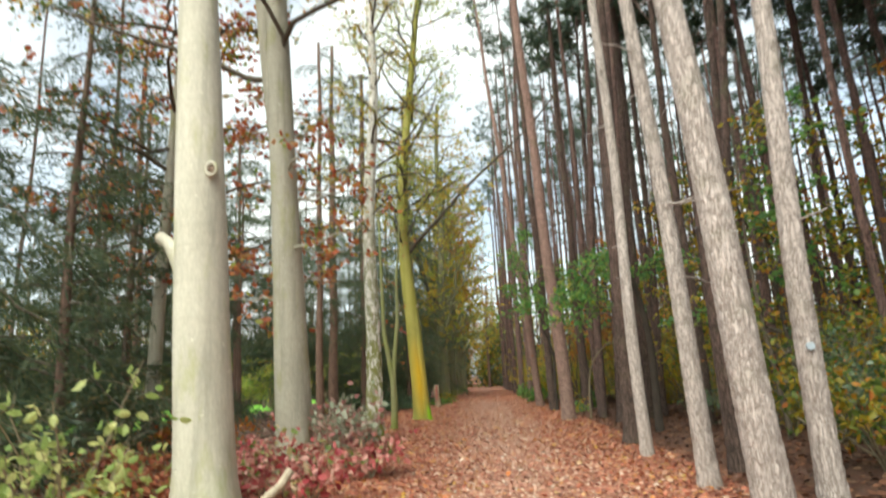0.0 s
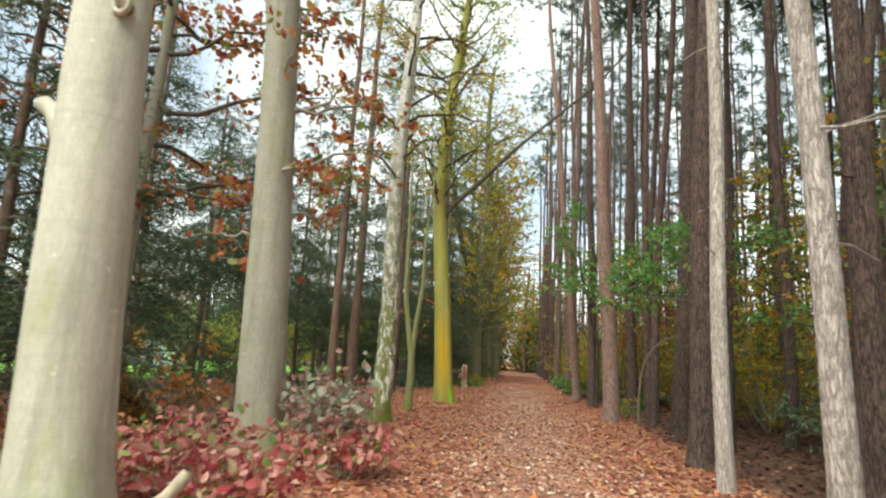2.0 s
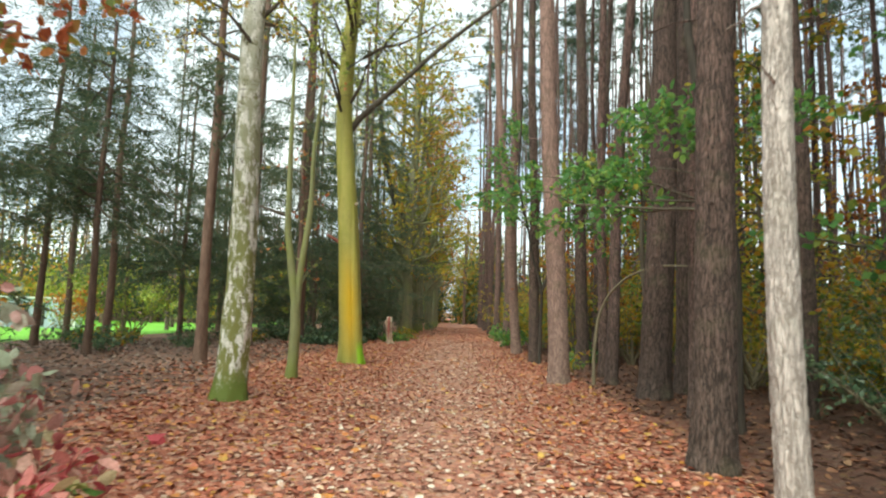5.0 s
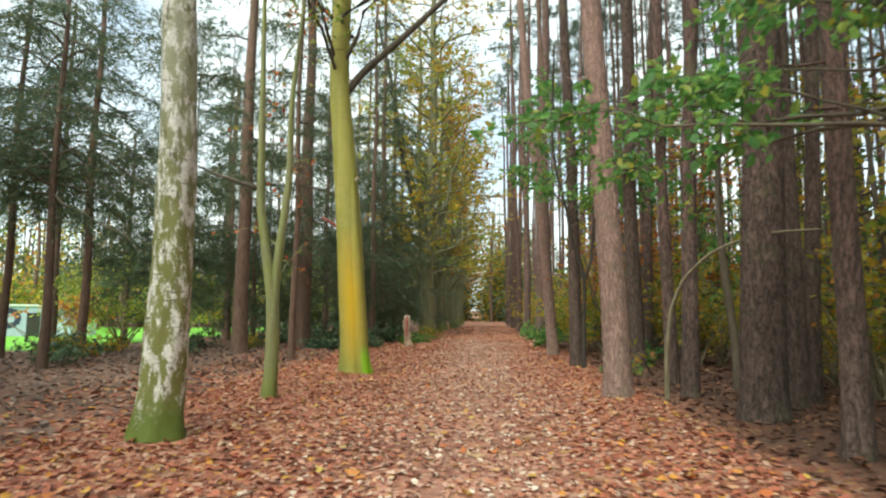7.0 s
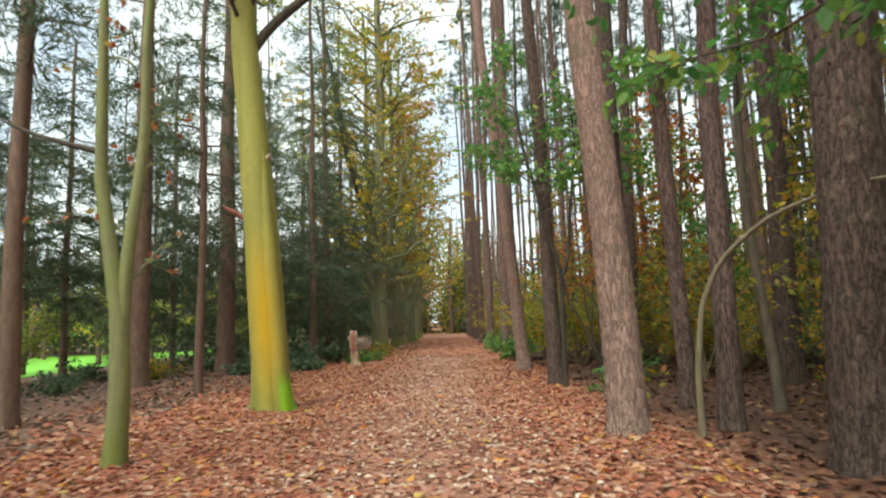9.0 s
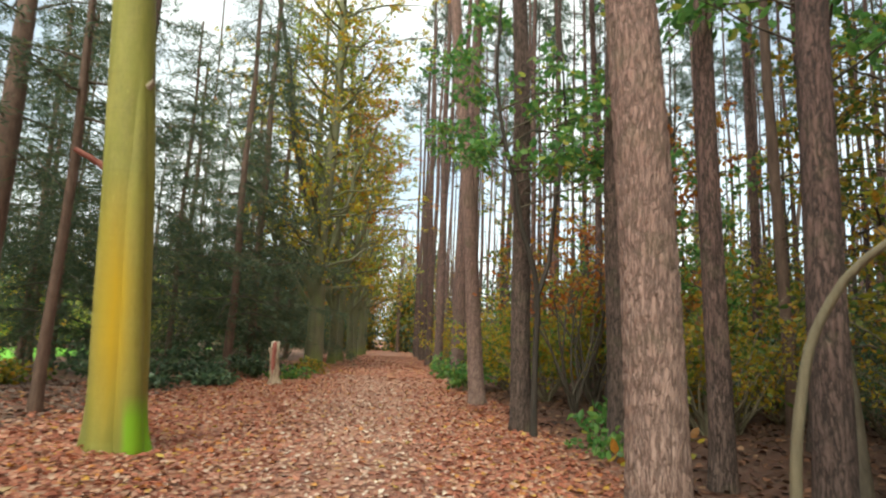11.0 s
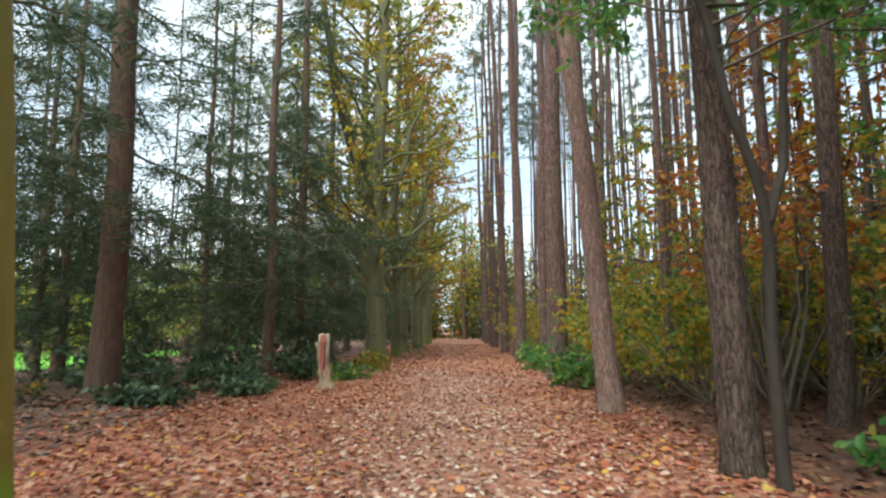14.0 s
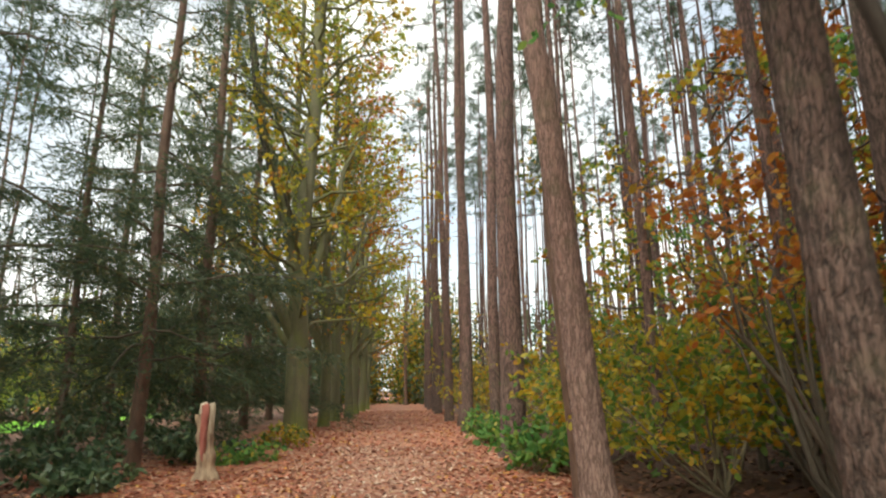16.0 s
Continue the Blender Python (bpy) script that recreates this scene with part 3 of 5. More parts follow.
def pine_crown(height, lean, seed, n=26, low=0.55, spread=1.0, size=0.3):
    rng = np.random.default_rng(seed)
    w, lf = Geo(), Geo()
    for k in range(n):
        s = low + (1 - low) * (k + rng.uniform(0, 1)) / n
        hz = s * height
        a = rng.uniform(0, 6.28)
        L = spread * rng.uniform(1.2, 2.6) * (1.25 - 0.75 * (s - low) / (1 - low))
        q = limb((lean * hz, 0, hz), (math.cos(a), math.sin(a), rng.uniform(0.05, 0.5)), L, 0.12, rng, 6, 0.15)
        tube(w, q, np.linspace(0.03, 0.008, 6), 4)
        p, d = at_along(q, rng.uniform(0.35, 1.0, 9))
        p = p + rng.normal(size=p.shape) * 0.17
        P = np.repeat(p, 13, 0)
        D = unit(rng.normal(size=P.shape) + np.repeat(d, 13, 0) * 0.6 + np.array([0, 0, 0.25]))
        blades(lf, P, D, size, 0.075 if size < 0.4 else 0.12, rng, True)
    return w, lf


def conifer_crown(height, low, reach, seed, n=60, lean=0.0, dens=1.0, droop=0.25):
    """Layered drooping boughs with flat sprays of needles."""
    rng = np.random.default_rng(seed)
    boughs, lf = [], Geo()
    for k in range(n):
        s = ((k + rng.uniform(0, 1)) / n) ** 1.35
        hz = low + s * (height - low)
        a = k * 2.4 + rng.uniform(-0.7, 0.7)
        L = reach * (1 - 0.8 * s) * rng.uniform(0.4, 1.25)
        q = limb((lean * hz, 0, hz), (math.cos(a), math.sin(a), rng.uniform(-0.25, 0.55)), L, droop * rng.uniform(0.6, 1.9), rng, 7, 0.2)
        boughs.append(tube(Geo(), q, np.linspace(0.03, 0.006, 7), 5))
        m = max(6, int(26 * L * dens))
        p, d = at_along(q, rng.uniform(0.15, 1.0, m))
        up = np.array([0, 0, 1.0])
        side = unit(np.cross(d, up)) * np.where(rng.random(m) < 0.5, -1, 1)[:, None]
        td = unit(side + d * 0.7 + rng.normal(size=(m, 3)) * 0.35 + np.array([0, 0, -0.45]))
        tl = rng.uniform(0.25, 0.9, m)
        per = 9
        f = np.tile(np.linspace(0.1, 1, per), m)
        P = np.repeat(p, per, 0) + np.repeat(td * tl[:, None], per, 0) * f[:, None]
        P[:, 2] -= 0.18 * np.repeat(tl, per) * f ** 2
        D = unit(np.repeat(td, per, 0) + rng.normal(size=P.shape) * np.array([0.8, 0.8, 0.6]))
        blades(lf, P, D, 0.17, 0.075, rng, True)
    return boughs, lf


PINE_LABEL = "tall straight pine with reddish brown plated bark"
crown_cache = {}


def shared_pine_crown(k):
    if k not in crown_cache:
        w, lf = pine_crown(24.0, 0.0, 100 + k, 44, 0.66, 1.45, 0.42) if k < 10 else pine_crown(24.0, 0.0, 100 + k, 12, 0.76)
        crown_cache[k] = (mesh_of("branches", w, M_PINE), mesh_of("needles", lf, M_NEEDLE_PINE))
    return crown_cache[k]


def pine_tree(x, y, diam, lean, seed, near=False, height=24.0, flare=0.35, label=PINE_LABEL, bark=None, thin=False):
    t = thing("pine_tree", x, y, float(ground_z(x, y)), label, "tree", "pines of the wood")
    part("trunk", pine_trunk(diam, height, lean, seed, near, flare), bark or M_PINE, t)
    w, lf = shared_pine_crown(seed % 5 + (10 if thin else 0))
    for name, me in (("branchwork", w), ("crown", lf)):
        o = tagged(part(name, me, None, t), kind="stuff")
        o.location.x = lean * 20
    return t


NEAR_PINES = [  # x, y, diameter, lean, pale bark
    (2.86, 6.34, 0.37, -0.06, 1), (3.69, 6.88, 0.27, 0.03, 1), (2.79, 7.87, 0.24, -0.037, 1), (3.0, 12.5, 0.38, 0.035, 0),
    (2.8, 10.72, 0.21, -0.004, 1), (4.06, 17.2, 0.52, 0.035, 0), (2.7, 19.15, 0.42, -0.042, 2), (2.88, 24.3, 0.31, -0.022, 0),
    (2.7, 27.8, 0.33, -0.086, 2), (4.01, 23.2, 0.34, -0.004, 0)]
for i, (x, y, d, lean, pale) in enumerate(NEAR_PINES):
    if pale:
        pine_tree(x, y, d, lean, 300 + i, True, thin=True, bark=M_PINE_PALE if pale == 1 else M_PINE_PINK, label="pine with pale grey flaking bark beside the path" if pale == 1 else "leaning pine with pale pink flaking bark")
    else:
        pine_tree(x, y, d, lean, 300 + i, True, thin=True, bark=M_PINE_DARK, label="pine with dark brown fissured bark beside the path")
mark_host = [o for o in bpy.data.objects if o.name.startswith("pine_tree")][1]
g = Geo()
tube(g, [(-0.01, -0.1, 1.62), (-0.02, -0.14, 1.62), (-0.02, -0.141, 1.62)], [0.045, 0.043, 0.001], 14)
part("paint_mark", g, painted("pale_blue_paint", (0.42, 0.5, 0.56), 0.9), mark_host, "faded pale blue paint mark", smooth=False)
MID_PINES = [
    (4.9, 18.3, 0.34, 0.03), (5.6, 18.9, 0.24, 0.03), (3.65, 18.85, 0.25, 0.06), (3.95, 15.3, 0.24, 0.03), (3.95, 20.6, 0.23, 0.0), (6.6, 22.5, 0.4, 0.0),
    (7.2, 24.1, 0.2, -0.02), (5.08, 26.4, 0.28, 0.044), (5.3, 13.0, 0.22, 0.08), (5.0, 12.1, 0.22, 0.1), (2.8, 28.9, 0.2, -0.03),
    (2.74, 33.1, 0.5, 0.027), (3.62, 8.85, 0.3, -0.02), (5.6, 15.4, 0.25, 0.0), (3.1, 36.9, 0.32, 0.01), (2.75, 40.0, 0.36, -0.01), (2.9, 43.4, 0.34, 0.02), (2.7, 46.6, 0.36, -0.02),
    (2.9, 50.2, 0.35, 0.01), (2.7, 53.8, 0.36, 0.0), (2.8, 57.5, 0.34, -0.01), (2.6, 61.5, 0.36, 0.0), (2.7, 66.0, 0.35, -0.02)]
for i, (x, y, d, lean) in enumerate(MID_PINES):
    pine_tree(x, y, d, lean, 400 + i, thin=x < 5, bark=M_FIR_BARK if d == 0.2 else M_PINE_DARK if d == 0.3 or x > 4.8 else None, label="dark slender pine beside the path" if d in (0.2, 0.3) else PINE_LABEL)

# the plantation: alike pines, scattered
proto, proto_thin = [], []
for k in range(6):
    lab = "tall thin pine in the crowded plantation"
    proto.append(pine_tree(9.0 + 1.3 * k, 17.0 + 1.1 * k, 0.24, 0.015 * (k % 3 - 1), 500 + k, label=lab))
    proto_thin.append(pine_tree(9.0 + 2.6 * k, 33.0 + 1.3 * k, 0.22, 0.015 * (k % 3 - 1), 510 + k, label=lab, thin=True))
rng = np.random.default_rng(11)
taken = [(a[0], a[1]) for a in NEAR_PINES + MID_PINES] + [(t.location.x, t.location.y) for t in proto + proto_thin]


def scatter(n, x0, x1, y0, y1, gap, keep=lambda x, y: True):
    out, tries = [], 0
    while len(out) < n and tries < n * 40:
        tries += 1
        x, y = rng.uniform(x0, x1), rng.uniform(y0, y1)
        if keep(x, y) and all((x - a) ** 2 + (y - b) ** 2 > gap * gap for a, b in taken):
            taken.append((x, y))
            out.append((x, y))
    return out


spots = scatter(150, 4.2, 32, 27, 80, 1.5) + scatter(70, 5.5, 26, -10, 27, 1.7) + scatter(14, -16, 14, -22, -5, 2.2)
spots += scatter(16, -30, -9.5, 44, 84, 2.2, lambda x, y: x + 0.4 * y > -2 or y > 66) + scatter(7, -24, -12, 2, 24, 2.4)
for i, (x, y) in enumerate(spots):
    s = rng.uniform(0.65, 1.25)
    copy_thing((proto if y < 27 and x > 5 else proto_thin)[i % 6], Matrix.Translation((x, y, float(ground_z(x, y)))) @ Matrix.Rotation(rng.uniform(0, 6.28), 4, "Z") @ Matrix.Diagonal((s, s, rng.uniform(0.85, 1.15), 1)))


# ---- beeches, birch, saplings along the path ----
def beech_trunk(diam, height, lean, seed, flare=0.55, seg=48, bend=0.0, off=0.0, sweep=0.0, knee=7.0):
    rng = np.random.default_rng(seed)
    z = np.concatenate([np.linspace(-0.25, 1.5, 22), np.linspace(1.6, height, 40)])
    ph = rng.uniform(0, 6.28, 5)
    p = np.stack([lean * z + sweep * np.clip(z - knee, 0, None) ** 1.3 + bend * np.sin(z * 0.55 + ph[0]) + off, 0.04 * np.sin(z * 0.5 + ph[1]), z], -1)
    g = Geo()
    tube(g, p, taper(z, diam, height, flare), seg, lambda th, zz: 1 + 0.09 * np.sin(4 * th + ph[2]) * np.exp(-zz.clip(0) / 0.45) + 0.025 * np.sin(2 * th + zz * 0.9 + ph[3]) + 0.012 * np.sin(5 * th + zz * 3 + ph[4]))
    return g


def crown_limbs(tree, trunk_x, z0, z1, n, reach, seed, leaf_mat_, size, twigs=10, per=10, bark=None, upward=0.5, droop=0.1, simple=False, width=0.36, twig_len=0.6, names=("limb", "foliage"), arc=(0, 6.28)):
    rng = np.random.default_rng(seed)
    w, lf = Geo(), Geo()
    for k in range(n):
        s = (k + rng.uniform(0, 1)) / n
        hz = z0 + s * (z1 - z0)
        a = rng.uniform(*arc)
        L = reach * rng.uniform(0.5, 1.1) * (1 - 0.35 * s)
        q = limb((trunk_x(hz), 0, hz), (math.cos(a), math.sin(a), upward * rng.uniform(0.3, 1.6)), L, droop, rng, 8, 0.25)
        part(names[0], tube(Geo(), q, np.linspace(0.012 + 0.012 * L, 0.006, 8), 6), bark or M_TWIG, tree)
        twigged(w, lf, q, rng, twigs, twig_len, per, size, width, simple=simple)
    tagged(part("twigwork", w, bark or M_TWIG, tree), kind="stuff")
    tagged(part(names[1], lf, leaf_mat_, tree), kind="stuff")


# pale beech with a snapped stub and a healed knot
t = thing("beech_tree", -3.0, 6.5, 0, "large pale grey beech with a snapped branch stub", "tree")
part("trunk", beech_trunk(0.64, 19, -0.06, 21, 0.75), M_BEECH, t)
g = Geo()
tube(g, [(-0.22, 0, 2.75), (-0.46, -0.04, 3.05), (-0.58, -0.05, 3.21), (-0.68, -0.05, 3.28)], [0.24, 0.11, 0.068, 0.072], 18)
part("stub", g, M_BEECH, t)
g = Geo()
tube(g, [(-0.665, -0.05, 3.27), (-0.7, -0.05, 3.295), (-0.701, -0.05, 3.296)], [0.068, 0.056, 0.001], 14)
part("cut_face", g, M_BARE, t, "pale snapped wood")
g = Geo()
th = np.linspace(0, 2 * np.pi, 17)
ph = np.linspace(0, 2 * np.pi, 9)[:-1]
rr = 0.062 + 0.02 * np.cos(ph)[None, :] + 0.0 * th[:-1, None]
ring_v = np.stack([0.0 + rr * np.cos(th[:-1, None]), -0.235 + 0.026 * np.sin(ph)[None, :] + 0.0 * rr, 4.02 + 1.25 * rr * np.sin(th[:-1, None])], -1)
ia, ib = np.meshgrid(np.arange(16), np.arange(8), indexing="ij")
g.add(ring_v.reshape(-1, 3), np.stack([ia * 8 + ib, ((ia + 1) % 16) * 8 + ib, ((ia + 1) % 16) * 8 + (ib + 1) % 8, ia * 8 + (ib + 1) % 8], -1).reshape(-1, 4))
part("knot_ring", g, M_BEECH, t, "swollen bark ring of a healed knot")
g = Geo()
tube(g, [(0.0, -0.16, 4.02), (0.0, -0.238, 4.02), (0.0, -0.24, 4.02)], [0.055, 0.05, 0.001], 14)
part("knot_heart", g, M_CUT, t, "dark heart of the knot")
crown_limbs(t, lambda z: -0.06 * z, 7, 18, 14, 4.5, 22, M_LEAF_YELLOW, 0.1, 8, 8, M_BEECH_DARK, simple=True)

# second beech with rust-red twigs before it
t = thing("beech_tree", -3.13, 9.93, 0, "grey-green beech trunk behind red shrubs", "tree")
part("trunk", beech_trunk(0.6, 19, -0.049, 31, 0.25), M_BEECH_DARK, t)
crown_limbs(t, lambda z: -0.049 * z, 2.4, 7.0, 14, 2.1, 32, M_LEAF_RUST, 0.13, 8, 7, upward=0.35, bark=M_BEECH_DARK, names=("low_limb", "rust_foliage"), width=0.34, arc=(-0.9, 4.0))
z = np.linspace(0, 1, 14)
part("stem", tube(Geo(), np.stack([-0.27 - 0.75 * z ** 0.8, -0.05 * z, 5.6 + 6.5 * z], -1), np.linspace(0.19, 0.1, 14), 18), M_BEECH_DARK, t, "side stem forking off upwards")
crown_limbs(t, lambda z: -0.049 * z, 7.0, 18, 30, 4.4, 33, M_LEAF_MIX, 0.11, 20, 8, M_TWIG, simple=True, twig_len=0.95)

# birch
t = thing("birch_tree", -2.87, 15.6, 0, "white birch with green moss patches", "tree")
rng = np.random.default_rng(41)
z = np.concatenate([np.linspace(-0.2, 1.2, 24), np.linspace(1.25, 16, 60)])
p = np.stack([0.018 * z + 0.07 * np.sin(z * 0.75 + 0.5) - 0.03, 0.03 * np.sin(z * 0.6), z], -1)
g = Geo()
tube(g, p, taper(z, 0.43, 17, 0.5), 32, lambda th, zz: 1 + 0.06 * np.sin(3 * th + zz * 1.3) + 0.04 * np.sin(6 * th - zz * 4) + 0.03 * np.sin(11 * th + zz * 9))
part("trunk", g, M_BIRCH, t)
crown_limbs(t, lambda z: 0.018 * z, 5.0, 15.5, 34, 3.0, 42, M_LEAF_YELLOW, 0.08, 18, 7, M_TWIG, upward=0.8, droop=0.4, simple=True)

# forked sapling
t = thing("beech_sapling", -2.74, 18.45, 0, "slim greenish sapling forking at knee height", "tree")
g = Geo()
z = np.linspace(-0.15, 1.5, 16)
tube(g, np.stack([0.03 * np.sin(z * 2), 0 * z, z], -1), taper(z, 0.2, 9, 0.5), 16)
part("trunk", g, M_TWIN, t)
g = Geo()
z = np.linspace(1.4, 7.5, 20)
tube(g, np.stack([0.04 - 0.22 * np.clip((z - 1.4) / 1.6, 0, 1) - 0.02 * z, 0 * z, z], -1), np.linspace(0.085, 0.02, 20), 12)
part("stem", g, M_TWIN, t)
g = Geo()
tube(g, np.stack([0.03 + 0.08 * (z - 1.4) ** 0.8 + 0.03 * np.sin(z * 2.3), 0 * z + 0.02, z], -1), np.linspace(0.075, 0.015, 20), 12)
part("stem", g, M_TWIN, t)
q = limb((-0.2, 0, 3.3), (-1.0, 0.2, 0.28), 1.5, -0.1, np.random.default_rng(46), 10, 0.12)
part("limb", tube(Geo(), q, np.linspace(0.04, 0.012, 10), 8), M_TWIG, t, "dark crooked side limb")
crown_limbs(t, lambda z: 0.08, 1.8, 7, 12, 0.9, 44, M_LEAF_RUST, 0.09, 3, 4, M_TWIN, upward=0.6)

# mossy beech with the long arching limb
t = thing("beech_tree", -2.2, 22.04, 0, "beech trunk with orange and yellow algae and green moss", "tree")
mossy = beech_trunk(0.6, 18, -0.078, 51, 0.35, 56, 0.04, sweep=0.078, knee=6.2)
z = np.linspace(-0.2, 5.5, 40)
tube(mossy, np.stack([0.19 - 0.081 * z, -0.14 + 0.0 * z, z], -1), np.interp(z, [-0.2, 0.5, 3, 5.5], [0.19, 0.145, 0.12, 0.05]), 20)
part("trunk", mossy, M_MOSSY, t)
g = Geo()
c = np.array([(-0.5, 0, 6.0), (-0.05, 0.1, 6.7), (0.8, 0.35, 7.6), (2.0, 0.95, 9.1), (3.4, 1.45, 10.5), (5.15, 1.85, 12.2), (7.1, 2.0, 14.6)])
s = np.linspace(0, 1, 24)
cc = np.stack([np.interp(s, np.linspace(0, 1, 7), c[:, k]) for k in range(3)], -1)
cc[1:-1] = (cc[:-2] + cc[1:-1] * 2 + cc[2:]) / 4
tube(g, cc, np.linspace(0.1, 0.03, 24), 10)
part("limb", g, M_TWIG, t)
g = Geo()
tube(g, [(-0.42, 0, 3.15), (-0.62, -0.1, 3.28), (-0.78, -0.15, 3.36)], [0.05, 0.035, 0.03], 8)
part("stub", g, M_POST_TOP, t, "short broken red-brown stub")
g = Geo()
tube(g, [(-0.12, -0.1, 4.15), (0.0, -0.17, 4.22), (0.02, -0.2, 4.36)], [0.05, 0.035, 0.02], 8)
part("stub", g, M_BARE, t, "short pale broken stub")
crown_limbs(t, lambda z: -0.078 * z + 0.078 * max(z - 6.2, 0) ** 1.3, 6.2, 17, 42, 4.6, 53, M_LEAF_LIME, 0.1, 24, 7, M_TWIG, simple=True, upward=0.9, twig_len=1.1)

# post
t = thing("wooden_post", -2.3, 31.1, 0, "split weathered stump post with red torn top", "post")
rng = np.random.default_rng(61)
g = Geo()
z = np.linspace(-0.1, 0.98, 30)
tube(g, np.stack([0.02 * np.sin(z * 5) - 0.05 * z, 0 * z, z], -1), 0.1 + 0.09 * np.exp(-z.clip(0) / 0.16) + 0.01 * np.sin(z * 22), 28, lambda th, zz: 1 + 0.2 * np.sin(3 * th + zz * 2) + 0.1 * np.sin(8 * th + zz * 3) + 0.06 * np.sin(13 * th - zz * 6))
part("stump", g, M_POST, t)
for a, b, h, r, m, lab in ((-0.085, 0.0, 1.15, 0.06, M_BARE, "pale torn outer wood"), (-0.035, -0.085, 1.13, 0.055, M_POST_TOP, "torn dark red heartwood"), (0.03, -0.01, 1.14, 0.06, M_BARE, "pale torn outer wood"), (-0.03, 0.06, 1.06, 0.07, M_POST_TOP, "torn dark red heartwood")):
    g = Geo()
    tube(g, [(a * 0.8, b, 0.3), (a, b, 0.6), (a, b, 0.9), (a + 0.01, b, h - 0.03), (a, b + 0.01, h), (a, b, h + 0.002)], [r * 0.5, r, r, r * 0.9, r * 0.6, 0.002], 12, lambda th, zz: 1 + 0.18 * np.sin(3 * th + zz * 7) + 0.08 * np.sin(7 * th + 11 * zz))
    part("splinter", g, m, t, lab)

# broken branch that leans out of the shrubs
t = thing("fallen_branch", -2.45, 5.9, 0, "pale barkless broken branch leaning among red shrubs", "branch")
g = Geo()
tube(g, [(-0.25, -0.3, -0.03), (-0.05, -0.05, 0.14), (0.12, 0.25, 0.32), (0.27, 0.5, 0.46), (0.34, 0.62, 0.6), (0.345, 0.63, 0.61)], [0.055, 0.06, 0.055, 0.05, 0.045, 0.004], 12, lambda th, zz: 1 + 0.12 * np.sin(2 * th + zz * 8))
part("wood", g, M_BARE, t)

# avenue of greenish beeches
AVENUE = [(-2.45, 39.2, 0.66, 0.02), (-2.9, 41.6, 0.4, -0.02), (-2.3, 44.6, 0.42, 0.01), (-2.2, 48.0, 0.45, 0.02), (-1.9, 51.5, 0.4, 0.0), (-1.9, 55.5, 0.45, 0.02), (-1.8, 60.0, 0.45, 0.02), (-1.7, 65.0, 0.45, 0.03), (-2.1, 71.0, 0.45, 0.03)]
for i, (x, y, d, lean) in enumerate(AVENUE):
    t = thing("beech_tree", x, y, 0, "greenish beech of the avenue with yellow autumn leaves", "tree", "avenue beeches")
    part("trunk", beech_trunk(d, 18 if i else 21, lean, 700 + i, 0.3, 24, 0.08), M_AVENUE, t)
    crown_limbs(t, lambda z, lean=lean: lean * z, 2.8, 17.0 if i else 20.0, 40 if i else 62, 5.4, 720 + i, (M_LEAF_YELLOW, M_LEAF_LIME, M_LEAF_MIX, M_LEAF_ORANGE)[i % 4], 0.15, 11, 11, M_AVENUE, simple=True, upward=0.75, width=0.42, twig_len=0.95)
    for k, (dx, dy, hz) in enumerate(((-0.55, -0.1, 2.6), (0.3, 0.2, 3.6), (-0.2, -0.3, 4.6))):
        q = limb((lean * hz, 0, hz), (dx, dy, 1.0), 8.5 - k, -0.05, np.random.default_rng(40 * i + k), 14, 0.1)
        part("limb", tube(Geo(), q, np.linspace(0.3 * d - 0.03 * k, 0.03, 14), 12), M_AVENUE, t)

    if i == 0:
        # the heavy dark limb that sweeps up over the conifers
        z = np.linspace(0, 1, 18)
        q = np.stack([-0.05 - 3.0 * z + 0.5 * z * z + 0.08 * np.sin(z * 11), -0.5 * z, 5.2 + 11.5 * z ** 1.15], -1)
        part("limb", tube(Geo(), q, np.linspace(0.22, 0.06, 18), 14), M_TWIG_DARK, t, "thick dark limb sweeping up")


# ---- conifers on the dark side ----
def fir_tree(x, y, diam, height, low, reach, seed, n=55, dens=1.0, lean=0.0, label="dark conifer with drooping needle boughs"):
    t = thing("fir_tree", x, y, float(ground_z(x, y)), label, "tree", "dark conifers")
    rng = np.random.default_rng(seed)
    z = np.concatenate([np.array([-0.2, 0.05, 0.3, 0.7]), np.linspace(1.4, height, 14)])
    g = Geo()
    tube(g, np.stack([lean * z + 0.03 * np.sin(z + seed), 0.03 * np.sin(z * 0.8), z], -1), taper(z, diam, height * 1.1, 0.35), 18, lambda th, zz: 1 + 0.05 * np.sin(4 * th + zz) + 0.03 * np.sin(9 * th + 4 * zz))
    part("trunk", g, M_FIR_BARK, t)
    boughs, lf = conifer_crown(height, low, reach, seed, n, lean, dens)
    for b in boughs:
        part("bough", b, M_TWIG, t)
    tagged(part("crown", lf, M_NEEDLE_FIR, t), kind="stuff")
    return t


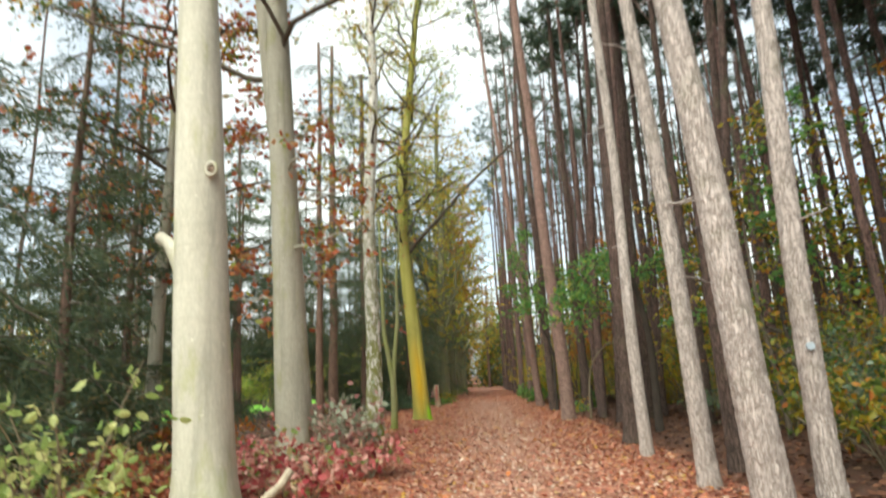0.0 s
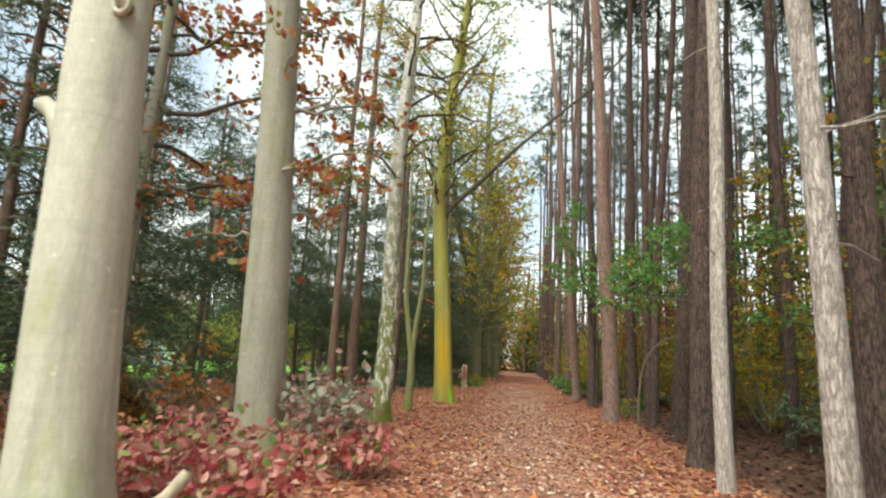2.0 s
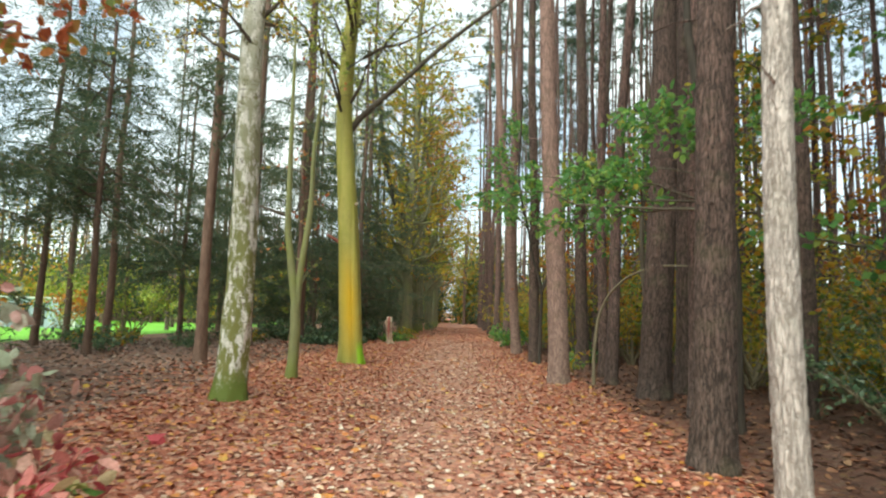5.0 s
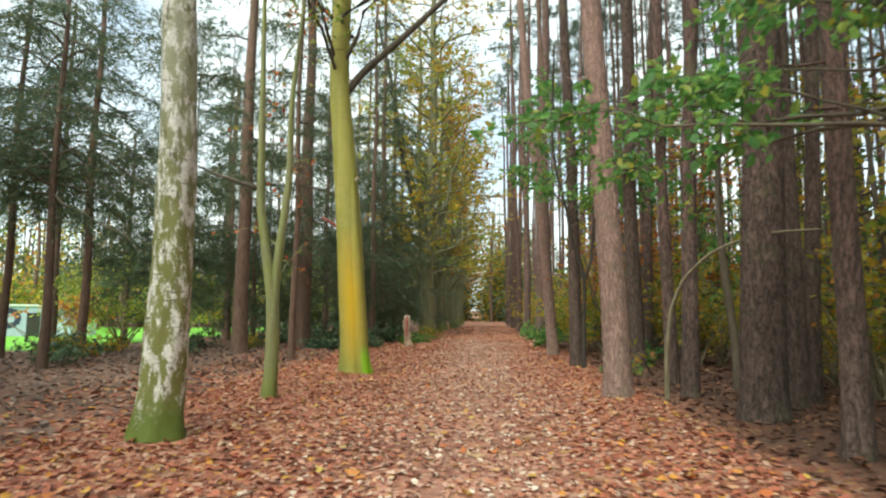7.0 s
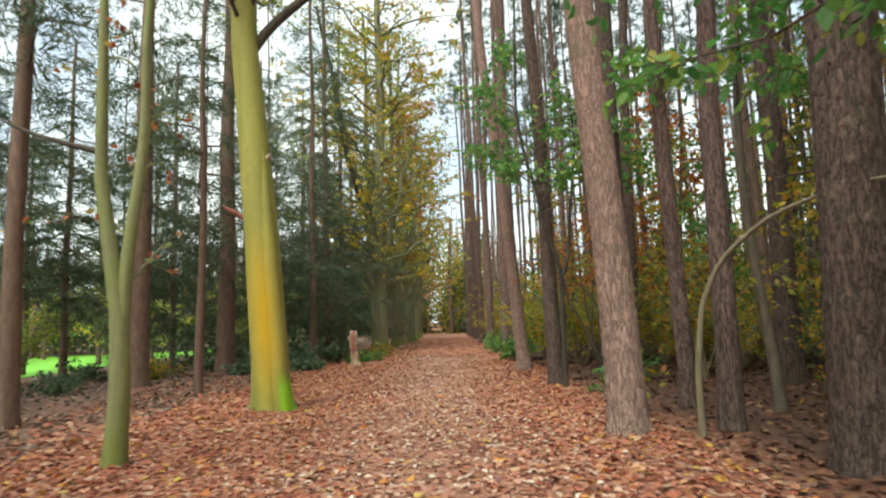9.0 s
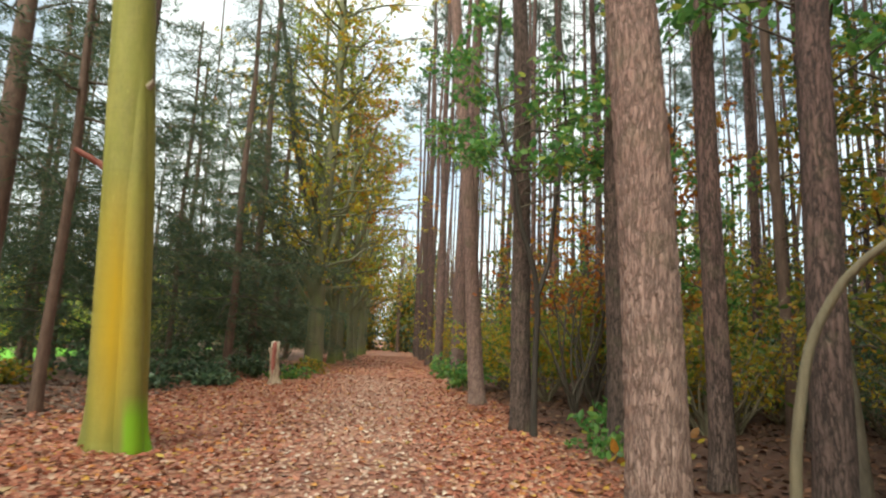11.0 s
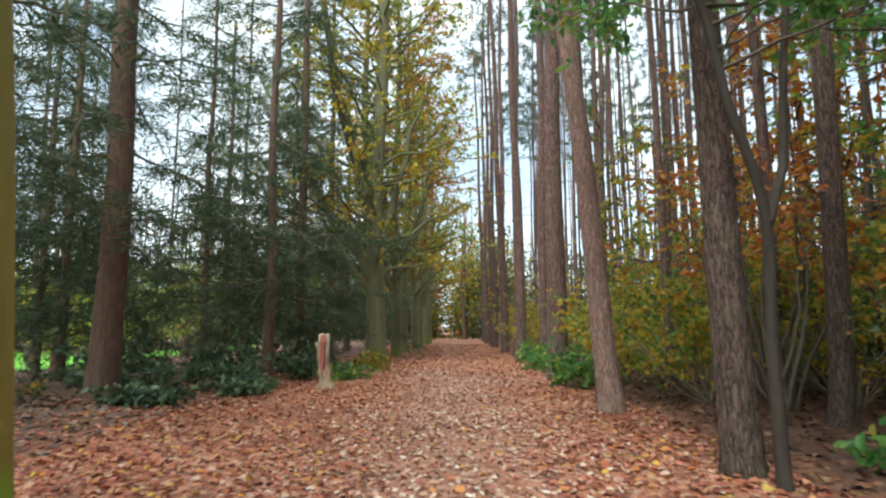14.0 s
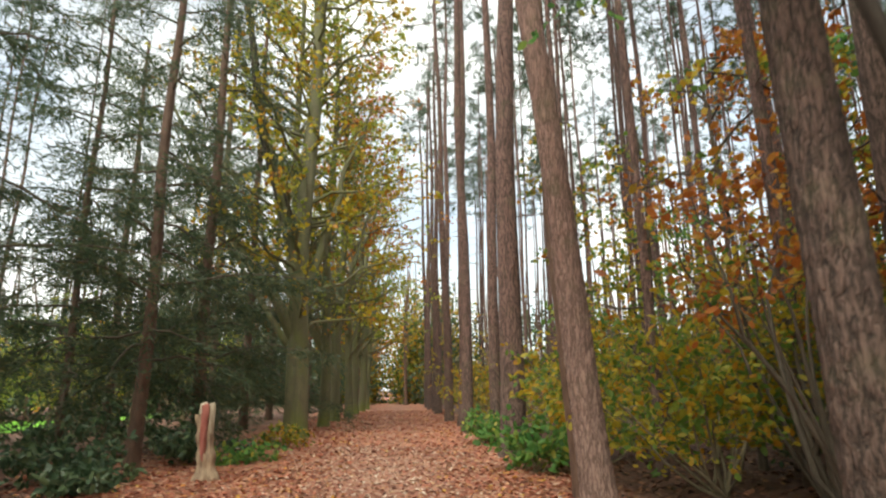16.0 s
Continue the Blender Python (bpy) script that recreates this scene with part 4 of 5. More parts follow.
FIRS = [  # x, y, diameter, height, lowest bough, reach, boughs
    (-5.72, 20.9, 0.28, 15, 5.5, 2.4, 22), (-6.5, 26.0, 0.42, 18, 4.2, 3.0, 26), (-5.6, 29.0, 0.5, 18, 2.6, 3.2, 40),
    (-3.9, 32.4, 0.24, 14, 1.8, 2.6, 44), (-6.4, 34.6, 0.18, 12, 1.8, 3.2, 60), (-4.3, 36.6, 0.3, 20, 1.4, 2.7, 95), (-8.8, 32.5, 0.2, 11, 1.2, 3.4, 55),
    (-4.8, 43.0, 0.3, 18, 0.8, 3.4, 85), (-5.4, 50.0, 0.3, 14, 0.8, 3.4, 50), (-4.9, 58.0, 0.3, 14, 0.8, 3.4, 50), (-8.0, 40.0, 0.25, 13, 1.0, 3.6, 55),
    (-7.4, 10.0, 0.2, 10, 0.5, 3.0, 70), (-8.8, 14.2, 0.22, 11, 0.9, 3.4, 60), (-6.2, 6.2, 0.15, 6, 0.4, 2.3, 55), (-11.2, 18.5, 0.22, 12, 2.2, 3.4, 44), (-11.0, 9.0, 0.25, 12, 0.8, 3.6, 50), (-10.6, 25.0, 0.25, 13, 4.6, 3.4, 44),
    (-14.5, 21.0, 0.25, 11, 2.8, 3.6, 44), (-15.0, 29.5, 0.25, 13, 5.4, 3.6, 40), (-13.5, 14.0, 0.25, 11, 1.2, 3.6, 50), (-12.0, 37.0, 0.25, 12, 1.5, 3.6, 44), (-12.5, 24.5, 0.22, 12, 4.6, 3.4, 50), (-17.5, 25.5, 0.25, 10, 2.6, 3.8, 50), (-16.5, 36.0, 0.25, 10, 3.0, 3.6, 46)]
FIRS += [(-9.0, 21.6, 0.2, 9, 3.8, 3.3, 32), (-10.0, 28.6, 0.2, 10, 2.4, 3.2, 50), (-10.6, 34.2, 0.22, 12, 3.0, 3.4, 50), (-4.4, 24.4, 0.17, 11, 4.5, 1.5, 16), (-7.2, 47.0, 0.3, 19, 4.0, 3.6, 50), (-4.2, 63.0, 0.3, 19, 3.0, 3.6, 50), (-9.5, 54.0, 0.3, 19, 3.0, 3.8, 50)]
for i, (x, y, d, h, low, reach, n) in enumerate(FIRS):
    fir_tree(x, y, d, h, low, reach, 800 + i, n)


# ---- understorey shrubs ----
def shrub(x, y, height, radius, stems, twigs, per, size, mat, seed, label, name="shrub", category="shrub", group="understorey", base=0.25, bark=None, simple=False, width=0.31, z=None, droop=0.12):
    t = thing(name, x, y, float(ground_z(x, y)) if z is None else z, label, category, group)
    rng = np.random.default_rng(seed)
    w, lf = Geo(), Geo()
    for k in range(stems):
        a, rr = rng.uniform(0, 6.28), radius * math.sqrt(rng.uniform(0.02, 1))
        hz = height * rng.uniform(0.55, 1.0) * (1 - 0.3 * rr / radius)
        q = limb((rng.normal() * 0.06, rng.normal() * 0.06, -0.03), (rr * math.cos(a), rr * math.sin(a), hz), math.hypot(rr, hz), droop, rng, 8, 0.15)
        part("stem", tube(Geo(), q, np.linspace(0.006 + 0.005 * height, 0.003, 8), 5), bark or M_TWIG_PALE, t)
        twigged(w, lf, q, rng, twigs, 0.18 + 0.16 * height, per, size, width, base, simple, 0.004, 0.3)
    tagged(part("twigwork", w, bark or M_TWIG_PALE, t), kind="stuff")
    tagged(part("foliage", lf, mat, t), kind="stuff")
    return t


RED = "low shrub with crimson and pink autumn leaves"
shrub(-2.3, 7.4, 1.0, 0.55, 11, 7, 6, 0.115, M_LEAF_RED, 901, RED, base=0.4)
shrub(-1.85, 9.5, 1.0, 0.55, 11, 7, 6, 0.12, M_LEAF_RED, 902, RED, base=0.4)
shrub(-3.0, 8.2, 1.1, 0.8, 13, 9, 7, 0.11, M_LEAF_RED, 903, RED, base=0.35)
shrub(-2.3, 9.9, 1.85, 0.55, 9, 8, 7, 0.125, M_LEAF_GREY, 904, "slender shrub with grey-green and dull pink leaves", base=0.5)
shrub(-4.2, 8.6, 1.0, 0.9, 12, 8, 7, 0.11, M_LEAF_BROWN, 905, RED, base=0.35)
for k, (x, y) in enumerate(((-1.95, 5.15), (-2.55, 5.5), (-1.45, 5.4))):
    shrub(x, y, 0.26, 0.5, 12, 4, 5, 0.11, M_LEAF_FRESH, 911 + 50 * k, "small patch of bright green bramble by the beech")
shrub(-4.5, 6.0, 0.7, 0.9, 9, 8, 6, 0.11, M_LEAF_MIX, 906, "low shrub with turning green and brown leaves")
shrub(-3.15, 4.3, 2.5, 0.7, 8, 8, 5, 0.1, M_LEAF_PALE, 907, "leggy sapling with pale yellow-green leaves", "sapling", base=0.35)
shrub(-4.2, 4.9, 1.9, 1.0, 9, 9, 6, 0.1, M_LEAF_PALE, 908, "leggy sapling with pale yellow-green leaves", "sapling")
shrub(-5.4, 11.5, 1.7, 1.1, 9, 9, 7, 0.1, M_LEAF_ORANGE, 909, "shrub with orange leaves in the shade")
for k, (x, y, h) in enumerate(((-3.7, 5.6, 0.7), (-4.7, 7.2, 0.9), (-3.6, 7.4, 0.7), (-5.6, 8.6, 1.0))):
    shrub(x, y, h, 0.7, 11, 8, 7, 0.1, M_LEAF_BROWN, 1050 + k, "low shrub with rusty brown and green leaves", base=0.2)
shrub(3.3, 20.6, 0.9, 0.3, 4, 3, 3, 0.13, M_LEAF_YELLOW, 910, "small sapling with large yellow leaves by the big pine", "sapling", base=0.5)
# copper beech above the conifers
t = thing("copper_beech", -6.6, 11.6, 0, "spreading beech with copper-red autumn leaves", "tree")
part("trunk", beech_trunk(0.3, 13, 0.02, 71, 0.3, 20), M_BEECH_DARK, t)
crown_limbs(t, lambda z: 0.02 * z, 3.6, 12, 30, 4.2, 72, M_LEAF_RUST, 0.13, 15, 9, M_TWIG, upward=0.3, simple=True, width=0.42, twig_len=0.8)
# right side
MIXLAB = "young understorey tree with yellow and green turning leaves"
for i, (x, y, h, r, m) in enumerate([
        (6.2, 11.0, 3.4, 1.6, M_LEAF_MIX), (8.2, 11.6, 3.2, 1.8, M_LEAF_DARK), (9.0, 19.4, 3.0, 1.9, M_LEAF_DARK), (8.0, 25.6, 2.8, 1.7, M_LEAF_DARK), (7.5, 30.0, 3.0, 1.8, M_LEAF_DARK), (7.5, 15.2, 4.2, 1.8, M_LEAF_MIX), (5.2, 8.2, 2.2, 1.1, M_LEAF_MIX), (6.6, 19.0, 4.0, 1.6, M_LEAF_YELLOW),
        (8.5, 21.5, 4.5, 1.9, M_LEAF_MIX), (5.6, 23.8, 3.0, 1.0, M_LEAF_MIX), (6.4, 28.5, 4.0, 1.6, M_LEAF_HAZEL), (4.4, 28.6, 2.8, 1.3, M_LEAF_HAZEL), (4.0, 31.5, 2.6, 1.0, M_LEAF_HAZEL),
        (5.8, 32.5, 4.4, 1.7, M_LEAF_HAZEL), (4.6, 36.0, 3.0, 1.4, M_LEAF_HAZEL), (4.3, 41.0, 3.0, 1.4, M_LEAF_YELLOW), (4.4, 47.0, 3.2, 1.5, M_LEAF_MIX), (4.3, 54.0, 3.2, 1.5, M_LEAF_MIX), (9.5, 28.0, 5.0, 2.2, M_LEAF_MIX), (11.5, 23.0, 5.0, 2.2, M_LEAF_YELLOW), (10.0, 17.0, 4.0, 2.0, M_LEAF_MIX), (9.0, 35.0, 5.0, 2.2, M_LEAF_YELLOW)]):
    shrub(x, y, h * 1.1, r * 1.4, 14, 15 if 26 < y < 34 else 9, 11 if 26 < y < 34 else 9, 0.115, m, 930 + i, "shady understorey tree with dark green leaves" if m is M_LEAF_DARK else MIXLAB, "understorey_tree", "tree", simple=False)
fill = [o for o in bpy.data.objects if o.name.startswith("understorey_tree")]
rng = np.random.default_rng(123)
for i, (x, y) in enumerate(scatter(52, 4.9, 10, 8, 46, 1.0, lambda x, y: x > 5.3 + 0.02 * y) + scatter(34, 6.8, 17, 7, 48, 1.5) + scatter(12, 3.9, 8, 46, 78, 1.5) + scatter(16, 15, 30, 14, 60, 2.2)):
    s = rng.uniform(0.4, 0.75) if i < 52 else rng.uniform(0.75, 1.25)
    copy_thing(fill[i % len(fill)], Matrix.Translation((x, y, float(ground_z(x, y)))) @ Matrix.Rotation(rng.uniform(0, 6.28), 4, "Z") @ Matrix.Diagonal((s, s, s, 1)))
shrub(4.35, 26.4, 5.6, 1.2, 8, 9, 5, 0.12, M_LEAF_ORANGE, 960, "slim young tree with orange leaves", "understorey_tree", "tree", base=0.6, bark=M_TWIG)
shrub(5.3, 27.9, 6.4, 1.4, 9, 10, 6, 0.12, M_LEAF_ORANGE, 961, "slim young tree with orange leaves", "understorey_tree", "tree", base=0.6, bark=M_TWIG)
shrub(2.75, 31.2, 1.2, 0.7, 12, 8, 7, 0.14, M_LEAF_GREEN, 962, "leafy green bramble at the path edge", "shrub")
shrub(4.3, 24.0, 0.7, 0.5, 7, 6, 5, 0.15, M_LEAF_GREEN, 963, "low bright green bramble among fallen leaves")
shrub(3.4, 22.5, 0.35, 0.5, 7, 5, 5, 0.12, M_LEAF_GREEN, 964, "low bright green bramble among fallen leaves")
shrub(2.6, 36.0, 1.0, 0.7, 10, 7, 7, 0.13, M_LEAF_GREEN, 965, "leafy green bramble at the path edge")
# young broadleaves that stand up among the pines
young = []
for k, (x, y, h, m, lab) in enumerate(((7.4, 20.2, 8.0, M_LEAF_HAZEL, "slender young beech with yellow-green leaves"), (9.2, 26.0, 9.0, M_LEAF_MIX, "slender young beech with turning leaves"),
                                       (8.4, 31.0, 8.5, M_LEAF_ORANGE, "slender young beech with orange leaves"), (7.0, 14.0, 7.5, M_LEAF_GREEN, "slender young oak still in green leaf"))):
    t = thing("young_tree", x, y, float(ground_z(x, y)), lab, "tree", "understorey")
    part("trunk", beech_trunk(0.13, h, 0.02, 1100 + k, 0.3, 10, 0.15), M_TWIG, t)
    crown_limbs(t, lambda z: 0.02 * z, 1.2, h * 0.95, 18, 2.3, 1110 + k, m, 0.15, 8, 8, M_TWIG, upward=0.4, simple=True, width=0.4, twig_len=0.7)
    young.append(t)
rng = np.random.default_rng(321)
for i, (x, y) in enumerate(scatter(34, 6.5, 16, 9, 46, 1.3, lambda x, y: x > 5.0 + 0.06 * y)):
    s = rng.uniform(0.7, 1.2)
    copy_thing(young[(0, 1, 2, 1, 0, 3, 1)[i % 7]], Matrix.Translation((x, y, float(ground_z(x, y)))) @ Matrix.Rotation(rng.uniform(0, 6.28), 4, "Z") @ Matrix.Diagonal((s, s, s, 1)))
for k, x, y, s in ((0, 4.7, 30.6, 0.7), (2, 5.9, 30.2, 0.85), (0, 6.7, 29.6, 0.9), (1, 4.2, 33.8, 0.75), (2, 7.6, 29.0, 1.0), (1, 6.1, 16.6, 0.8), (1, 5.6, 11.6, 0.75)):
    copy_thing(young[k], Matrix.Translation((x, y, float(ground_z(x, y)))) @ Matrix.Rotation(1.7 * x, 4, "Z") @ Matrix.Diagonal((s, s, s, 1)))
# left bank
for i, (x, y, h, r) in enumerate([(-4.6, 31.2, 1.2, 1.1), (-5.8, 29.6, 1.2, 1.2), (-3.4, 33.6, 1.2, 0.9), (-4.9, 34.6, 1.9, 1.3), (-7.2, 32.4, 1.6, 1.5), (-3.6, 30.4, 0.5, 0.7), (-4.6, 28.6, 0.5, 0.8)]):
    shrub(x, y, h, r, 12, 9, 8, 0.13, M_LEAF_DARK, 970 + i, "dark evergreen undergrowth beneath the conifers", group="evergreen undergrowth")
shrub(-2.3, 33.2, 0.5, 0.6, 10, 6, 6, 0.12, M_LEAF_GREEN, 980, "green bramble beside the split post")
shrub(-2.1, 36.2, 0.7, 0.7, 10, 6, 6, 0.12, M_LEAF_MIX, 981, "yellowing bramble on the path bank")


for i, (x, y) in enumerate([(-9.2, 22.5), (-10.4, 24.6), (-8.2, 25.6), (-11.2, 27.0), (-9.4, 28.6), (-7.6, 28.8), (-12.8, 26.2)]):
    shrub(x, y, 0.9, 1.0, 10, 7, 6, 0.12, M_LEAF_MIX if i % 2 else M_LEAF_DARK, 1000 + i, "low scrub with dull leaves between lawn and wood", group="lawn scrub", simple=True)


# ---- oak sapling whose green boughs hang over the path ----
def bough_tree(x, y, height, diam, seed, label, boughs, mat, size=0.15, lean=0.0, twigs=16, per=8, bend=0.12, bark=None, line=None):
    t = thing("oak_sapling", x, y, 0, label, "tree")
    rng = np.random.default_rng(seed)
    z = np.linspace(-0.15, height, 26)
    g = Geo()
    px = np.interp(z, [b for a, b in line], [a for a, b in line]) if line else lean * z + bend * np.sin(z * 1.1 + seed)
    px[1:-1] = (px[:-2] + 2 * px[1:-1] + px[2:]) / 4
    tube(g, np.stack([px - px[0], 0.06 * np.sin(z * 1.4), z], -1), taper(z, diam, height * 1.15, 0.4), 12)
    part("trunk", g, bark or M_TWIG_PALE, t)
    w, lf = Geo(), Geo()
    for bx, by, bz, hz in boughs:
        p0 = np.array([float(np.interp(hz, z, px - px[0])), 0, hz])
        e = np.array([bx - x, by - y, bz]) - p0
        L = float(np.linalg.norm(e))
        q = limb(p0, e + np.array([0, 0, 0.12 * L]), L, 0.12, rng, 9, 0.15)
        part("bough", tube(Geo(), q, np.linspace(0.007 + 0.005 * L, 0.004, 9), 6), M_TWIG, t)
        twigged(w, lf, q, rng, twigs, 0.55, per, size, 0.31, 0.4, False, 0.005, 0.35, 0.2)
    tagged(part("twigwork", w, M_TWIG, t), kind="stuff")
    tagged(part("foliage", lf, mat, t), kind="stuff")
    return t


OAK = "young oak with green leaves over the path edge"
bough_tree(4.05, 14.2, 6.5, 0.18, 62, OAK, [(0.9, 15.0, 3.0, 2.8), (1.3, 15.6, 3.5, 3.0), (1.9, 14.8, 3.3, 2.8), (2.4, 15.4, 3.8, 3.2), (2.2, 16.2, 3.1, 2.9), (3.0, 14.6, 4.1, 3.3), (3.4, 13.6, 4.0, 3.2), (4.7, 13.6, 4.3, 3.6), (3.2, 15.6, 4.6, 3.8)], M_LEAF_GREEN, lean=-0.09, size=0.115, twigs=18, per=9, bark=M_TWIG_DARK)
oak = bough_tree(2.93, 23.78, 8.0, 0.1, 63, OAK, [(2.0, 23.4, 4.4, 3.6), (1.7, 26.0, 5.2, 4.0), (3.0, 22.8, 4.2, 3.4), (4.4, 24.0, 4.6, 3.6), (2.6, 27.0, 5.6, 4.6), (4.2, 22.6, 5.0, 4.2), (3.6, 23.6, 6.0, 5.0), (1.9, 25.6, 6.2, 4.8), (1.3, 25.9, 5.6, 4.4),
    (1.6, 26.4, 7.0, 5.6), (2.2, 25.4, 7.6, 6.2), (1.2, 25.2, 6.6, 5.2), (2.4, 26.2, 8.0, 6.6), (4.4, 24.4, 4.8, 3.8), (4.8, 25.2, 5.4, 4.4), (5.0, 24.2, 4.4, 3.4), (5.4, 25.0, 5.2, 4.0), (4.0, 23.6, 5.6, 4.6), (4.6, 23.6, 6.2, 5.0), (3.1, 24.8, 5.6, 4.4)],
    M_LEAF_GREEN, bark=M_TWIG_DARK, size=0.13, per=9, line=[(0, -0.15), (0.03, 1.2), (0.06, 2.2), (-0.1, 2.7), (-0.3, 3.2), (-0.33, 3.8), (-0.52, 4.4), (-0.68, 5.5), (-0.6, 8)])
z = np.linspace(2.1, 6.6, 20)
part("stem", tube(Geo(), np.stack([np.interp(z, [2.1, 2.6, 3.4, 4.8, 6.6], [0.05, 0.22, 0.3, 0.5, 0.42]), 0.04 * (z - 2.1), z], -1), np.linspace(0.042, 0.012, 20), 10), M_TWIG_DARK, oak, "second crooked stem")
bough_tree(4.9, 20.0, 7.5, 0.14, 64, OAK, [(3.4, 20.2, 5.0, 4.2), (4.2, 18.8, 5.2, 4.0), (5.6, 19.0, 4.8, 3.8), (3.6, 21.6, 5.6, 4.8), (6.2, 20.8, 5.0, 4.0)], M_LEAF_GREEN, bark=M_TWIG)

# bent sapling that leans over to the big pine
t = thing("bent_sapling", 3.3, 18.6, 0, "thin bare sapling bent over in an arch", "tree")
g = Geo()
c = np.array([(0, 0, -0.1), (0.0, 0, 0.7), (0.06, -0.1, 1.4), (0.2, -0.3, 1.85), (0.45, -0.8, 2.2), (0.75, -1.5, 2.35), (1.1, -2.2, 2.3)])
s = np.linspace(0, 1, 22)
cc = np.stack([np.interp(s, np.linspace(0, 1, 7), c[:, k]) for k in range(3)], -1)
cc[1:-1] = (cc[:-2] + cc[1:-1] * 2 + cc[2:]) / 4
tube(g, cc, np.linspace(0.04, 0.012, 22), 8)
part("stem", g, M_TWIG_PALE, t)

# ---- shed on the lawn ----
M_SHED = painted("blue_grey_paint", (0.4, 0.48, 0.58))
M_DARKGLASS = painted("dark_doorway", (0.04, 0.035, 0.035), 0.2)
M_MURAL = painted("dark_blue_paint", (0.03, 0.04, 0.09))
M_WHITE = painted("white_paint", (0.75, 0.76, 0.76))


def box(geo, x0, x1, y0, y1, z0, z1):
    v = [(x, y, z) for x in (x0, x1) for y in (y0, y1) for z in (z0, z1)]
    return geo.add(v, [(0, 1, 3, 2), (4, 6, 7, 5), (0, 4, 5, 1), (2, 3, 7, 6), (0, 2, 6, 4), (1, 5, 7, 3)])


t = thing("garden_shed", -33.0, 50.5, float(ground_z(-33, 50.5)), "low blue-grey painted shed on the lawn", "shed")
t.rotation_euler.z = radians(20)
part("wall", box(Geo(), -2.6, 2.6, 0, 3, -0.1, 2.25), M_SHED, t, smooth=False)
part("roof", box(Geo(), -2.75, 2.75, -0.15, 3.15, 2.25, 2.37), M_WHITE, t, smooth=False)
part("door", box(Geo(), -0.35, 0.5, -0.05, 0.05, 0.0, 1.75), M_DARKGLASS, t, "dark brown door", smooth=False)
part("window", box(Geo(), 0.95, 1.6, -0.05, 0.05, 0.15, 1.75), M_DARKGLASS, t, "tall dark window", smooth=False)
part("side_panel", box(Geo(), 2.6, 3.6, 0.4, 2.5, -0.1, 2.0), M_WHITE, t, "white end panel", smooth=False)
g = Geo()
th = np.linspace(0, 2 * np.pi, 13)[:-1]
for k in range(12):
    box(g, -1.45 + 0.55 * math.cos(th[k]) - 0.18, -1.45 + 0.55 * math.cos(th[k]) + 0.18, -0.03, 0.0, 1.35 + 0.55 * math.sin(th[k]) - 0.18, 1.35 + 0.55 * math.sin(th[k]) + 0.18)
part("painted_roundel", g, M_MURAL, t, "dark blue painted round emblem", smooth=False)
shrub(-19.8, 34.8, 4.6, 2.4, 7, 16, 9, 0.2, M_LEAF_ORANGE, 990, "small orange maple at the lawn", "maple_tree", "tree", "garden trees", base=0.68, simple=True)
shrub(-25.0, 58.0, 6.5, 3.0, 14, 14, 9, 0.24, M_LEAF_LIME, 991, "yellow-green tree at the lawn's far edge", "garden_tree", "tree", "garden trees", base=0.3, simple=True)
shrub(-38.0, 60.0, 7.5, 3.4, 14, 14, 9, 0.26, M_LEAF_MIX, 992, "yellow-green tree at the lawn's far edge", "garden_tree", "tree", "garden trees", base=0.3, simple=True)
shrub(-17.0, 47.0, 5.0, 2.6, 14, 13, 9, 0.2, M_LEAF_LIME, 993, "yellow-green tree at the lawn's edge", "garden_tree", "tree", "garden trees", base=0.3, simple=True)
for k, (x, y, h, m) in enumerate(((-24.5, 43.5, 6.0, M_LEAF_LIME), (-9.5, 41.5, 6.0, M_LEAF_LIME), (-12.5, 46.5, 7.0, M_LEAF_MIX), (-8.8, 48.5, 7.0, M_LEAF_LIME), (-14.5, 41.0, 5.5, M_LEAF_HAZEL))):
    shrub(x, y, h, 2.6, 12, 13, 9, 0.19, m, 1020 + k, "yellow-green tree behind the dark conifers", "garden_tree", "tree", "garden trees", base=0.25, simple=True)
shrub(-12.6, 30.0, 4.6, 2.2, 12, 12, 9, 0.16, M_LEAF_LIME, 994, "yellow-green shrub at the lawn's edge", "shrub", base=0.3, simple=True)

# ---- distant woods on all sides ----
rng = np.random.default_rng(77)


def far_woods(name, label, n_trunk, n_leaf, place, zr, mat, size):
    w, lf = Geo(), Geo()
    for k in range(n_trunk):
        x, y = place(rng)
        h = rng.uniform(11, 17)
        r = rng.uniform(0.1, 0.22)
        z0 = float(ground_z(x, y)) - 0.1
        tube(w, [(x, y, z0), (x + rng.normal() * 0.2, y, z0 + h * 0.5), (x + rng.normal() * 0.4, y, z0 + h)], [r, r * 0.7, r * 0.2], 6)
    t = tagged(part(name, w, M_FIR_BARK), label, "woods", kind="stuff")
    P = []
    for k in range(n_leaf // 60):
        x, y = place(rng)
        c = np.array([x, y, rng.uniform(*zr) * rng.uniform(0.2, 1) + 0.3])
        P.append(c + rng.normal(size=(60, 3)) * np.array([1.1, 1.1, 0.8]))
    P = np.concatenate(P)
    P[:, 2] = np.maximum(P[:, 2], ground_z(P[:, 0], P[:, 1]) + 0.05)
    blades(lf, P, rng.normal(size=P.shape), size, 0.45, rng, True)
    part("foliage", lf, mat, t)


